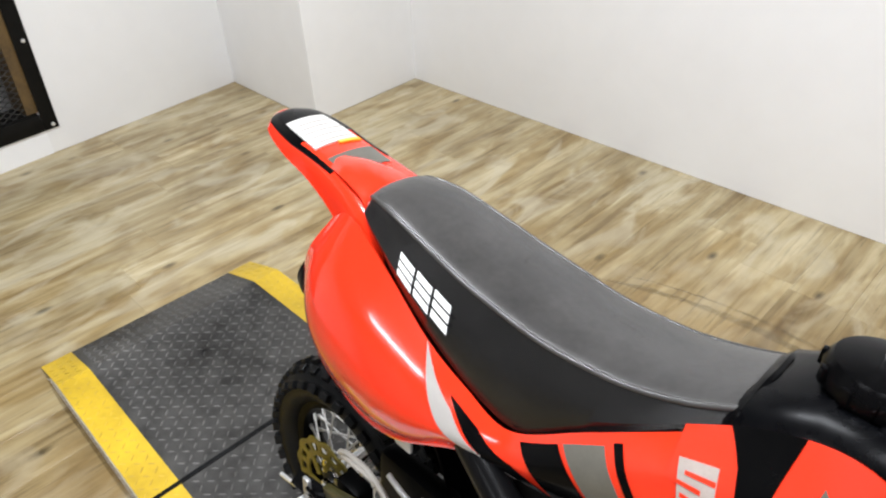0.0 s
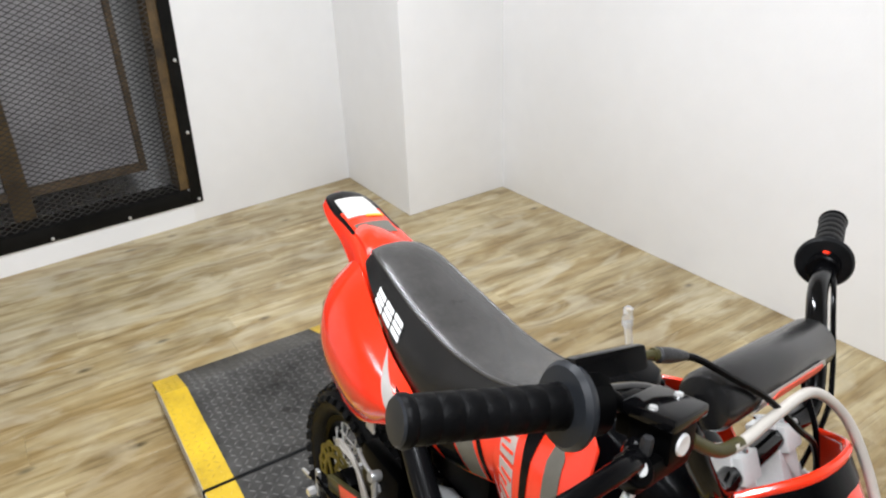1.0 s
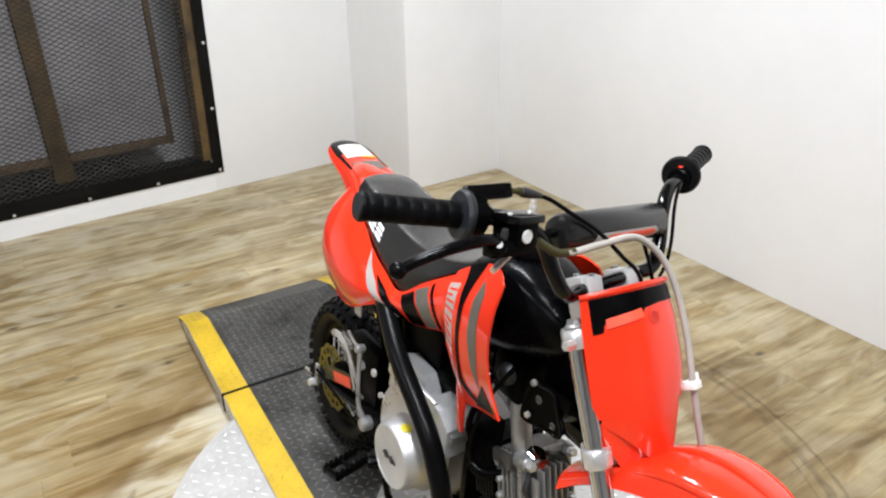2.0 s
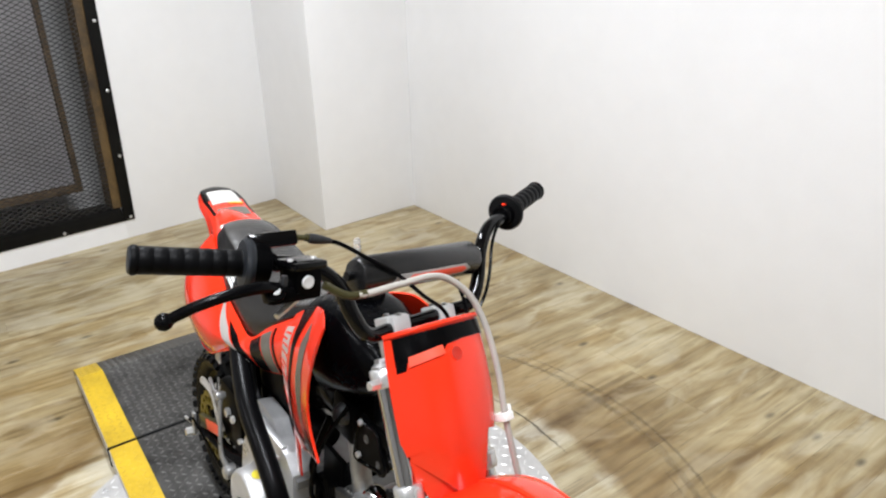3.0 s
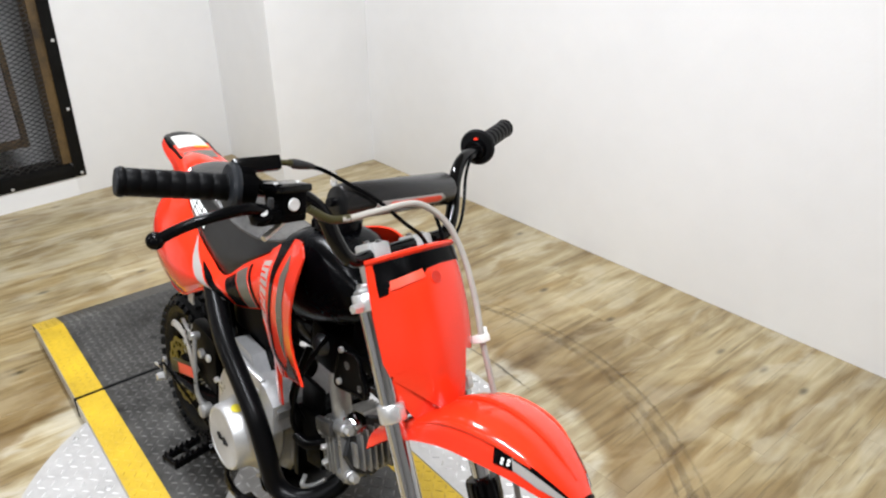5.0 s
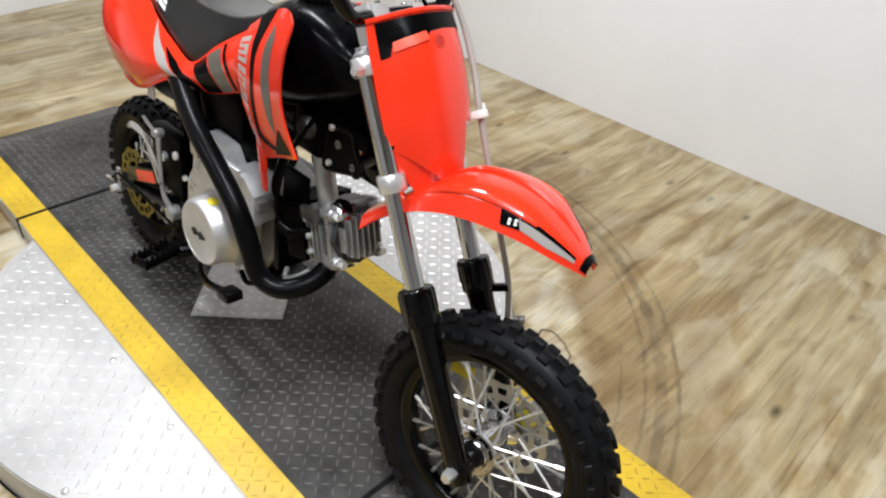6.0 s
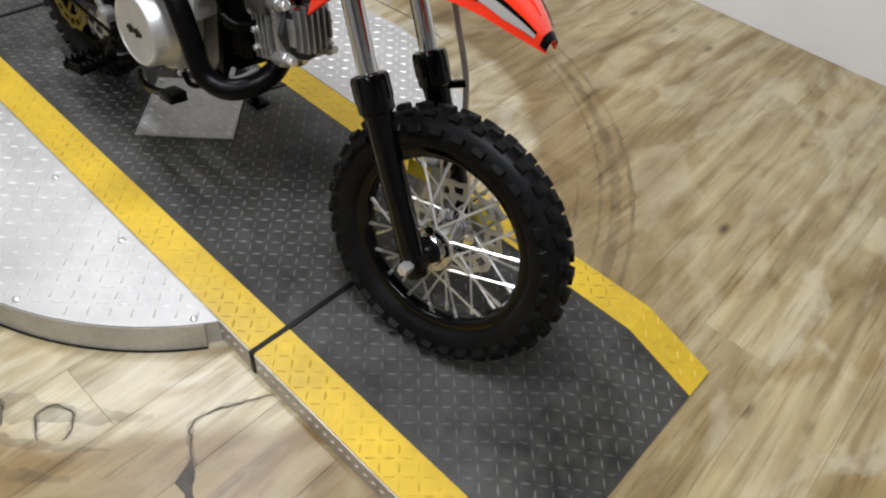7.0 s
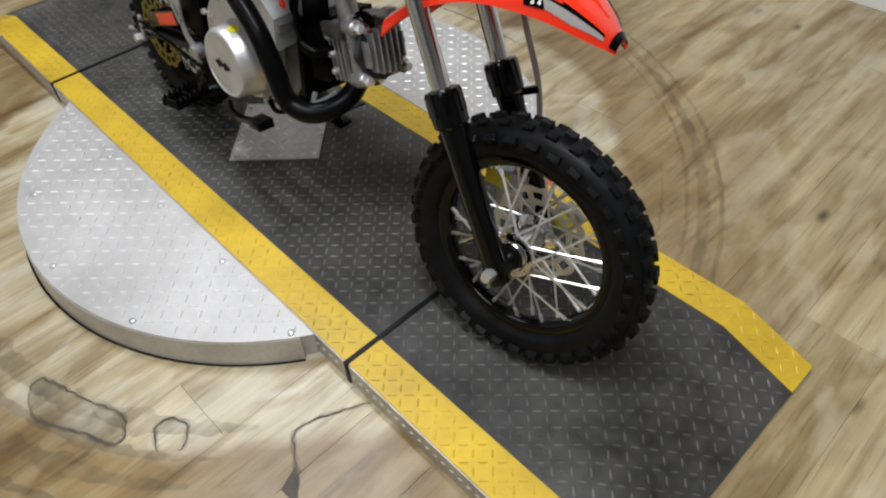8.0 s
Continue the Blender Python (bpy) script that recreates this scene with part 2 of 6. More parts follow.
DARKRED = mat("hole_shade_red", (0.45, 0.018, 0.008), 0.4)
IRONDARK = mat("dark_grey_casting", (0.030, 0.030, 0.031), 0.38, metal=0.5, noise_scale=22, noise_amount=0.4, bump=0.2, bump_scale=420)
LIMEDOT = mat("yellow_dot", (0.80, 0.66, 0.04), 0.5)
BRIGHTCAST = mat("bright_cast_aluminium", (0.60, 0.60, 0.60), 0.34, metal=0.6, noise_scale=20, noise_amount=0.14, bump=0.2, bump_scale=420, spread=0.1)
GOLD = mat("olive_gold_steel", (0.12, 0.092, 0.010), 0.36, metal=0.4, noise_scale=30, noise_amount=0.3)
OLIVE = mat("olive_decal", (0.032, 0.028, 0.006), 0.4, noise_scale=30, noise_amount=0.3)
HOSE = mat("translucent_hose", (0.36, 0.335, 0.30), 0.30, noise_scale=30, noise_amount=0.06)
WHITEPLASTIC = mat("white_plastic", (0.82, 0.80, 0.76), 0.4)
GRIPGREY = mat("grey_rubber", (0.012, 0.0135, 0.016), 0.34, noise_scale=30, noise_amount=0.15, spec=0.3)
BLACKIRON = mat("black_iron", (0.006, 0.0058, 0.0055), 0.5, metal=0.4, noise_scale=9, noise_amount=0.5, bump=0.3, spec=0.2)
WIRE = mat("expanded_metal", (0.040, 0.039, 0.038), 0.45, metal=0.3, noise_scale=20, noise_amount=0.4, spec=0.3)
TIMBER = mat("stained_timber", (0.095, 0.058, 0.020), 0.6, noise_scale=9, noise_amount=0.6, bump=0.3, dark=(0.03, 0.018, 0.008))
GREYBOARD = mat("dull_grey_sheet", (0.33, 0.32, 0.335), 0.6, noise_scale=3, noise_amount=0.25, bump=0.1)
RUST = mat("rusty_steel", (0.13, 0.085, 0.045), 0.65, noise_scale=14, noise_amount=0.5, bump=0.2)
CONCRETE = mat("pale_block", (0.72, 0.71, 0.70), 0.8, noise_scale=2, noise_amount=0.10, bump=0.4, bump_scale=60)
DISCSTEEL = mat("brake_disc_steel", (0.56, 0.54, 0.47), 0.36, metal=0.5, noise_scale=40, noise_amount=0.1)
SCUFF = mat("floor_scratch", (0.06, 0.05, 0.04), 0.7, noise_scale=30, noise_amount=0.5)


def faint(name, col, scale):
    """A patchy rub mark that lets the floor show through."""
    m = mat(name, col, 0.6)
    nt = m.node_tree
    b = nt.nodes["Principled BSDF"]
    tc, n = nt.nodes.new("ShaderNodeTexCoord"), nt.nodes.new("ShaderNodeTexNoise")
    n.inputs["Scale"].default_value, n.inputs["Detail"].default_value = scale, 8
    r = nt.nodes.new("ShaderNodeMapRange")
    r.inputs[1].default_value, r.inputs[2].default_value, r.inputs[4].default_value = 0.25, 0.75, 0.36
    nt.links.new(tc.outputs["Object"], n.inputs["Vector"])
    nt.links.new(n.outputs[0], r.inputs[0])
    nt.links.new(r.outputs[0], b.inputs["Alpha"])
    return m


RUB = faint("floor_rub", (0.11, 0.09, 0.06), 14)


def glow(name, col, strength):
    m = bpy.data.materials.new(name)
    m.use_nodes = True
    b = m.node_tree.nodes["Principled BSDF"]
    b.inputs["Emission Color"].default_value, b.inputs["Emission Strength"].default_value = (*col, 1), strength
    return m


def clear(name):
    m = bpy.data.materials.new(name)
    m.use_nodes = True
    b = m.node_tree.nodes["Principled BSDF"]
    b.inputs["Base Color"].default_value = (0.93, 0.93, 0.92, 1)
    b.inputs["Transmission Weight"].default_value, b.inputs["Roughness"].default_value, b.inputs["IOR"].default_value = 0.85, 0.12, 1.3
    return m


TUBEGLOW = glow("assumed_tube_glow", (1.0, 0.985, 0.97), 6.0)
CLEAR = clear("clear_plastic")


# ---- mesh tools ----
def finish(name, bm, material, smooth=True, angle=38):
    me = bpy.data.meshes.new(name)
    bmesh.ops.recalc_face_normals(bm, faces=bm.faces)
    bm.to_mesh(me)
    bm.free()
    me.materials.append(material)
    if smooth:
        me.polygons.foreach_set("use_smooth", [True] * len(me.polygons))
        me.set_sharp_from_angle(angle=radians(angle))
    return me


def thing(name, bm, material, label, category, group="", kind="", smooth=True):
    return tagged(new(name, finish(name, bm, material, smooth)), label, category, group, kind)


def part(name, bm, material, parent, label="", smooth=True, kind="", angle=38):
    ob = new(name, finish(name, bm, material, smooth, angle))
    ob.parent = parent
    return tagged(ob, label, kind=kind)


def empty(name, m, label, category, group="", kind=""):
    ob = new(name)
    ob.matrix_world = m
    ob.empty_display_size = 0.1
    return tagged(ob, label, category, group, kind)


def box(x0, x1, y0, y1, z0, z1, bevel=0.0, bm=None, m=None):
    bm = bm or bmesh.new()
    made = bmesh.ops.create_cube(bm, size=1.0, matrix=(m or Matrix()) @ Matrix.LocRotScale(((x0 + x1) / 2, (y0 + y1) / 2, (z0 + z1) / 2), None, (x1 - x0, y1 - y0, z1 - z0)))
    if bevel:
        vs = set(made["verts"])
        edges = [e for e in bm.edges if e.verts[0] in vs and e.verts[1] in vs]
        bmesh.ops.bevel(bm, geom=edges, offset=bevel, segments=2, affect="EDGES", profile=0.6)
    return bm


def spline(pts, n):
    """n points along a smooth curve through pts."""
    p = [Vector(q) for q in pts]
    if len(p) == 2:
        return [p[0].lerp(p[1], i / (n - 1)) for i in range(n)]
    p = [2 * p[0] - p[1]] + p + [2 * p[-1] - p[-2]]
    out, last = [], len(p) - 3
    for i in range(n):
        s = i / (n - 1) * last
        k = min(int(s), last - 1)
        u = s - k
        a, b, c, d = p[k:k + 4]
        out.append(0.5 * ((2 * b) + (c - a) * u + (2 * a - 5 * b + 4 * c - d) * u * u + (3 * b - a - 3 * c + d) * u ** 3))
    return out


def tube(pts, r, n=24, sides=12, bm=None, taper=None, caps=True):
    """A round bar along a smooth curve. taper: radius factors, start to end."""
    bm = bm or bmesh.new()
    c = spline(pts, n)
    up, rings = Vector((0.13, 0.31, 0.94)), []
    for i, q in enumerate(c):
        d = (c[min(i + 1, n - 1)] - c[max(i - 1, 0)]).normalized()
        x = d.cross(up)
        if x.length < 0.1:
            x = d.cross(Vector((1, 0.2, 0.1)))
        x.normalize()
        y = x.cross(d).normalized()
        up = y
        s = r
        if taper:
            f = i / (n - 1) * (len(taper) - 1)
            k = min(int(f), len(taper) - 2)
            s = r * (taper[k] + (taper[k + 1] - taper[k]) * (f - k))
        rings.append([bm.verts.new(q + s * (math.cos(a) * x + math.sin(a) * y)) for a in (math.tau * j / sides for j in range(sides))])
    for a, b in zip(rings, rings[1:]):
        for j in range(sides):
            bm.faces.new((a[j], a[(j + 1) % sides], b[(j + 1) % sides], b[j]))
    if caps:
        bm.faces.new(rings[0])
        bm.faces.new(rings[-1][::-1])
    return bm


def lathe(profile, m=None, sides=32, bm=None, close=False):
    """A turned body: profile of (radius, height) about the z axis of m."""
    bm, m = bm or bmesh.new(), m or Matrix()
    rings = [[bm.verts.new(m @ Vector((r * math.cos(math.tau * j / sides), r * math.sin(math.tau * j / sides), h))) for j in range(sides)] for r, h in profile]
    pairs = list(zip(rings, rings[1:])) + ([(rings[-1], rings[0])] if close else [])
    for a, b in pairs:
        for j in range(sides):
            bm.faces.new((a[j], a[(j + 1) % sides], b[(j + 1) % sides], b[j]))
    if not close:
        bm.faces.new(rings[0][::-1])
        bm.faces.new(rings[-1])
    return bm


def along(a, b):
    """A frame at a whose z axis points to b."""
    a, b = Vector(a), Vector(b)
    return Matrix.Translation(a) @ (b - a).to_track_quat("Z", "Y").to_matrix().to_4x4()


def bolt(a, b, r, bm=None, sides=6):
    """A hexagon head from a to b."""
    h = (Vector(b) - Vector(a)).length
    return lathe([(r, 0), (r, h * 0.8), (r * 0.82, h)], along(a, b), sides, bm)


def loft(sections, bm=None, caps=True, closed=True):
    bm = bm or bmesh.new()
    rings = [[bm.verts.new(q) for q in s] for s in sections]
    k = len(rings[0])
    for a, b in zip(rings, rings[1:]):
        for j in range(k if closed else k - 1):
            bm.faces.new((a[j], a[(j + 1) % k], b[(j + 1) % k], b[j]))
    if caps and closed:
        bm.faces.new(rings[0][::-1])
        bm.faces.new(rings[-1])
    return bm


class Skin:
    """A smooth surface through a small net of control points, rows along u, columns along v."""

    def __init__(self, net, fine=60):
        rows = [spline(r, fine) for r in net]
        self.grid = [spline([r[j] for r in rows], fine) for j in range(fine)]
        self.fine = fine - 1

    def at(self, u, v):
        u, v = min(max(v, 0), 1) * self.fine, min(max(u, 0), 1) * self.fine
        i, j = min(int(u), self.fine - 1), min(int(v), self.fine - 1)
        a, b, g = u - i, v - j, self.grid
        return (g[j][i] * (1 - a) + g[j][i + 1] * a) * (1 - b) + (g[j + 1][i] * (1 - a) + g[j + 1][i + 1] * a) * b

    def normal(self, u, v, out):
        e = 0.02
        n = (self.at(u + e, v) - self.at(u - e, v)).cross(self.at(u, v + e) - self.at(u, v - e)).normalized()
        return n if n.dot(Vector(out)) > 0 else -n

    def shell(self, out, thick=0.0035, nu=36, nv=26, outline=None):
        """The sheet with thickness, or the piece of it inside an outline in u and v."""
        return self.patch(outline or [(0, 0), (1, 0), (1, 1), (0, 1)], out, 0.0, thick, nu, nv)

    def patch(self, outline, out, lift=0.0012, thick=0.0008, nu=14, nv=14):
        bm = bmesh.new()
        bm.faces.new([bm.verts.new((u, v, 0)) for u, v in outline])
        bmesh.ops.triangulate(bm, faces=bm.faces)
        for axis, k in ((0, nu), (1, nv)):
            for i in range(1, k):
                n = Vector((1, 0, 0)) if axis == 0 else Vector((0, 1, 0))
                bmesh.ops.bisect_plane(bm, geom=bm.verts[:] + bm.edges[:] + bm.faces[:], plane_co=n * (i / k), plane_no=n)
        bmesh.ops.remove_doubles(bm, verts=bm.verts, dist=1e-5)
        top, low = {}, {}
        bm.verts.index_update()
        faces = [[v.index for v in f.verts] for f in bm.faces]
        rim = [[v.index for v in e.verts] for e in bm.edges if len(e.link_faces) == 1]
        uv = [v.co.copy() for v in bm.verts]
        bm.free()
        bm = bmesh.new()
        for i, q in enumerate(uv):
            p, n = self.at(q.x, q.y), self.normal(q.x, q.y, out)
            top[i], low[i] = bm.verts.new(p + n * lift), bm.verts.new(p + n * (lift - thick))
        for f in faces:
            bm.faces.new([top[i] for i in f])
            bm.faces.new([low[i] for i in reversed(f)])
        for a, b in rim:
            bm.faces.new((top[a], top[b], low[b], low[a]))
        return bm


def mirrored(net):
    return [[(x, -y, z) for x, y, z in row] for row in net]


# ---- the room ----
EX, SY, YB = 3.4, -3.3, 2.3     # walls behind the camera; back of the shell
PIER = [(-3.36, 1.38), (-2.658, 1.378), (-2.695, 1.980)]   # foot of the boxed-in corner pier
NORTH = [(-2.695, 1.980), (3.4, 2.056)]                     # foot of the long wall
# the west wall stands a little askew of the turntable; its parts are laid out in its own axes, x out into the room
WEST = pose(-3.252, 0.540, 0.0, 0, 0, 6.2) @ pose(0, -0.545, 0)
T = 0.14
CY0, CY1, CZ0, CZ1 = -1.15, 0.492, 0.168, 1.95   # opening of the mesh cage
LEAN = 0.025                     # the right stile and opening edge tilt to take up camera-fit error


def prism(foot, z0, z1, bevel=0.004):
    """An upright block over a foot outline."""
    bm = bmesh.new()
    low, high = ([bm.verts.new((x, y, z)) for x, y in foot] for z in (z0, z1))
    k = len(foot)
    for i in range(k):
        bm.faces.new((low[i], low[(i + 1) % k], high[(i + 1) % k], high[i]))
    bm.faces.new(low[::-1])
    bm.faces.new(high)
    if bevel:
        bmesh.ops.bevel(bm, geom=bm.edges[:], offset=bevel, segments=2, affect="EDGES", profile=0.6)
    return bm


floor = thing("floor", box(-4.7, EX + T, SY - T, YB, -0.12, -0.0035), JOINT, "pale brown wood-look vinyl plank floor", "floor", kind="structure", smooth=False)
thing("ceiling", box(-4.7, EX + T, SY - T, YB, CEILING, CEILING + 0.1), CEIL, "unseen grey ceiling, dark to cut bounced light", "ceiling", kind="structure", smooth=False)
wall_label = "plain off-white painted wall"
thing("wall_north", prism([NORTH[0], NORTH[1], (EX, YB), (NORTH[0][0] - 0.015, YB)], 0, CEILING), PAINT, wall_label, "wall", kind="structure")
thing("wall_pier", prism([PIER[0], PIER[1], PIER[2], (-2.712, YB), (-3.50, YB), (-3.50, 1.38)], 0, CEILING), PAINT, "boxed-in off-white corner pier", "wall", kind="structure")
thing("wall_east", box(EX, EX + T, SY, YB, 0, CEILING), UNSEENGREY, "unseen grey wall, dark to cut bounced light", "wall", kind="structure")
thing("wall_south", box(-3.1, EX + T, SY - T, SY, 0, CEILING), UNSEENGREY, "unseen grey wall, dark to cut bounced light", "wall", kind="structure")
wall = bmesh.new()
box(-T, 0, -3.95, CY0, 0, CEILING, 0.003, wall)
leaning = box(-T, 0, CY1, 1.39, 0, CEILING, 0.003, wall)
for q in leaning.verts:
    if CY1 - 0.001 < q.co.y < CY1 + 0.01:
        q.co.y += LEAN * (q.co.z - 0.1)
box(-T, 0, CY0, CY1, 0, CZ0, 0.0, wall)
box(-T, 0, CY0, CY1, CZ1, CEILING, 0.0, wall)
thing("wall_west", wall, PAINT, "off-white painted wall with a mesh-covered opening", "wall", kind="structure").matrix_world = WEST
store_label = "pale block wall of a store behind mesh"
for store_name, store_box in (("wall_store", (-1.075, -0.995, CY0 - 0.58, CY1 + 0.58)), ("wall_store_north", (-0.995, -T, CY1 + 0.5, CY1 + 0.58)), ("wall_store_south", (-0.995, -T, CY0 - 0.58, CY0 - 0.5))):
    thing(store_name, box(*store_box, 0, CEILING), CONCRETE, store_label, "wall", kind="structure", smooth=False).matrix_world = WEST

# ---- assumed tube fittings on the unseen ceiling, two of them fill ----
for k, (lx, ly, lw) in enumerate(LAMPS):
    lamp = empty("unseen_ceiling_light", pose(lx, ly, CEILING), "assumed white tube light fitting on the unseen ceiling", "ceiling light", "ceiling tube lights")
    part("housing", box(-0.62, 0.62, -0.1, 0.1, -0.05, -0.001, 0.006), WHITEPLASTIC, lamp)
    part("tube", tube([(-0.58, 0.045, -0.062), (0.58, 0.045, -0.062)], 0.013, 4, 12), TUBEGLOW, lamp, "lit tube of an assumed fitting")
    part("tube", tube([(-0.58, -0.045, -0.062), (0.58, -0.045, -0.062)], 0.013, 4, 12), TUBEGLOW, lamp, "lit tube of an assumed fitting")

# ---- the mesh cage in the west wall ----
cage = empty("mesh_panel", WEST @ pose(0, 0, 0.003), "black bolted steel frame with expanded metal mesh over a wall opening", "mesh panel", kind="structure")


def stile(y0, y1, z0, z1, x0, x1, lean):
    bm = box(x0, x1, y0, y1, z0, z1, 0.002)
    for v in bm.verts:
        v.co.y += lean * (v.co.z - 0.1)
    return bm


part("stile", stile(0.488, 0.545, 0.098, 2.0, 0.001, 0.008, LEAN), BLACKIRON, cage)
part("stile", stile(-1.21, -1.153, 0.098, 2.0, 0.001, 0.008, 0), BLACKIRON, cage)
part("rail", box(0.001, 0.008, -1.153, 0.488, 0.098, 0.168, 0.002), BLACKIRON, cage)
part("rail", box(0.001, 0.008, -1.153, 0.6, 1.95, 2.0, 0.002), BLACKIRON, cage)
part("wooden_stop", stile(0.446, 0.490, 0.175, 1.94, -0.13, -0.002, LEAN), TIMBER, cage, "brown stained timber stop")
part("lower_lip", box(-0.135, -0.001, -1.15, 0.484, 0.1655, 0.174, 0.002), BLACKIRON, cage)
for i in range(6):
    z = 0.115 + 0.335 * i
    if z < 1.98:
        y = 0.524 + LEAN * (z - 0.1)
        part("bolt", lathe([(0.008, 0), (0.0075, 0.004), (0.004, 0.006)], along((0.008, y, z), (0.03, y, z)), 10), STEEL, cage, "bright round bolt head")
for i in range(5):
    y = 0.191 - 0.332 * i
    part("bolt", lathe([(0.008, 0), (0.0075, 0.004), (0.004, 0.006)], along((0.008, y, 0.112), (0.03, y, 0.112)), 10), STEEL, cage, "bright round bolt head")


def expanded(y0, y1, z0, z1, w, h, strand):
    """Expanded metal: diamonds of flat tilted strands."""
    v, f = [], []
    rows, cols = int((z1 - z0) / (h / 2)), int((y1 - y0) / w) + 1
    for r in range(rows):
        for c in range(cols):
            ya = y0 + (c + (0.5 if r % 2 else 0.0)) * w
            za = z0 + r * h / 2
            for s in (-1, 1):
                a, b = Vector((0, ya, za)), Vector((0, ya + s * w / 2, za + h / 2))
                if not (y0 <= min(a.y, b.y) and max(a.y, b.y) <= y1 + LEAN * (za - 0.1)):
                    continue
                n = (b - a).normalized().cross(Vector((1, 0, 0)))
                k = len(v)
                for q in (a, b):
                    for e, x in ((-1, -0.0012), (1, -0.0012), (1, 0.0), (-1, 0.0)):
                        v.append(q + n * e * strand / 2 + Vector((x, 0, 0)))
                f += [(k, k + 1, k + 5, k + 4), (k + 1, k + 2, k + 6, k + 5), (k + 2, k + 3, k + 7, k + 6), (k + 3, k, k + 4, k + 7)]
    me = bpy.data.meshes.new("mesh_sheet")
    me.from_pydata([tuple(q) for q in v], [], f)
    me.materials.append(WIRE)
    return me


sheet = new("mesh_sheet", expanded(-1.15, 0.487, 0.155, 1.95, 0.042, 0.0225, 0.0036))
sheet.parent, sheet.location = cage, (-0.006, 0, 0)
tagged(sheet, "dark diamond-pattern expanded metal", kind="stuff")

gate = empty("inner_gate", WEST @ pose(-0.275, 0, 0), "rusty steel framed gate standing behind the mesh", "gate")
part("upright", box(-0.02, 0.02, 0.36, 0.388, 0.232, 2.1, 0.004), RUST, gate)
part("upright", box(-0.03, 0.03, -0.235, -0.145, 0.0, 2.1, 0.004), TIMBER, gate, "orange-brown timber post")
part("upright", box(-0.02, 0.02, -1.0, -0.96, 0.0, 2.1, 0.004), RUST, gate)
part("cross_rail", box(-0.018, 0.018, -0.145, 0.36, 0.235, 0.275, 0.004), RUST, gate)
part("cross_rail", box(-0.018, 0.018, -0.96, -0.235, 0.235, 0.275, 0.004), RUST, gate)
part("cross_rail", box(-0.018, 0.018, -0.145, 0.36, 2.0, 2.04, 0.004), RUST, gate)

for y0, y1 in ((-0.143, 0.358), (-0.958, -0.237)):
    part("gate_panel", box(-0.016, -0.010, y0, y1, 0.277, 1.99, 0.001), GREYBOARD, gate, "dull grey sheet infill", smooth=False)
thing("floor_store", box(-0.995, -T - 0.001, CY0 - 0.5, CY1 + 0.5, -0.0034, 0.002), CONCRETE, "pale concrete floor of a store behind mesh", "floor", kind="structure", smooth=False).matrix_world = WEST

# ---- display turntable ----
H = 0.062
W = 0.627
stand = empty("turntable_platform", pose(0, 0, 0), "low diamond-plate display turntable with yellow-edged black track", "turntable")


def lugs(inside, origin, x0, x1, y0, y1, pitch, size, height, turn=0.0):
    """Raised tread lugs in a woven pattern: each next lug is turned by a right angle."""
    v, f = [], []
    L, Bw = size
    for i in range(int((x1 - x0) / pitch) + 1):
        for j in range(int((y1 - y0) / pitch) + 1):
            x, y = x0 + (i + 0.5) * pitch, y0 + (j + 0.5) * pitch
            if not inside(x, y):
                continue
            a = radians(45 + turn) + (math.pi / 2 if (i + j) % 2 else 0)
            c, s = math.cos(a), math.sin(a)
            z = origin(x)
            k = len(v)
            for px, py, pz in ((-L, 0, 0), (-L * 0.4, -Bw, 0), (L * 0.4, -Bw, 0), (L, 0, 0), (L * 0.4, Bw, 0), (-L * 0.4, Bw, 0), (-L * 0.6, 0, height), (L * 0.6, 0, height)):
                v.append((x + px * c - py * s, y + px * s + py * c, z(x + px * c - py * s) + pz if callable(z) else z + pz))
            f += [(k, k + 1, k + 6), (k + 1, k + 2, k + 7, k + 6), (k + 2, k + 3, k + 7), (k + 3, k + 4, k + 7), (k + 4, k + 5, k + 6, k + 7), (k + 5, k, k + 6)]
    return v, f


def stuff(name, data, material, parent, label=""):
    me = bpy.data.meshes.new(name)
    me.from_pydata(data[0], [], data[1])
    me.materials.append(material)
    ob = new(name, me)
    ob.parent = parent
    return tagged(ob, label, kind="stuff")


XR, XF, BR, BF = -1.977, 0.600, -1.808, 0.444     # ends of the track and where its noses bend down
S1, S2 = -1.332, 0.0                             # joints


def top(x):
    if x < BR:
        return 0.006 + (H - 0.006) * max(0, (x - XR) / (BR - XR))
    if x > BF:
        return 0.006 + (H - 0.006) * max(0, (XF - x) / (XF - BF))
    return H


def slab(xs, y0, y1, low=0.0, lift=0.0):
    """A plate that follows the track's profile."""
    bm = bmesh.new()
    rows = [[bm.verts.new((x, y, z)) for y, z in ((y0, max(low, 0.0) if low is not None else 0), (y1, max(low, 0.0)), (y1, top(x) + lift), (y0, top(x) + lift))] for x in xs]
    for a, b in zip(rows, rows[1:]):
        for j in range(4):
            bm.faces.new((a[j], a[(j + 1) % 4], b[(j + 1) % 4], b[j]))
    bm.faces.new(rows[0][::-1])
    bm.faces.new(rows[-1])
    return bm


def paint(xs, y0, y1):
    bm = bmesh.new()
    rows = [[bm.verts.new((x, y0, top(x) + 0.0012)), bm.verts.new((x, y1, top(x) + 0.0012)), bm.verts.new((x, y1, top(x) - 0.002)), bm.verts.new((x, y0, top(x) - 0.002))] for x in xs]
    for a, b in zip(rows, rows[1:]):
        for j in range(4):
            bm.faces.new((a[j], a[(j + 1) % 4], b[(j + 1) % 4], b[j]))
    bm.faces.new(rows[0][::-1])
    bm.faces.new(rows[-1])
    return bm


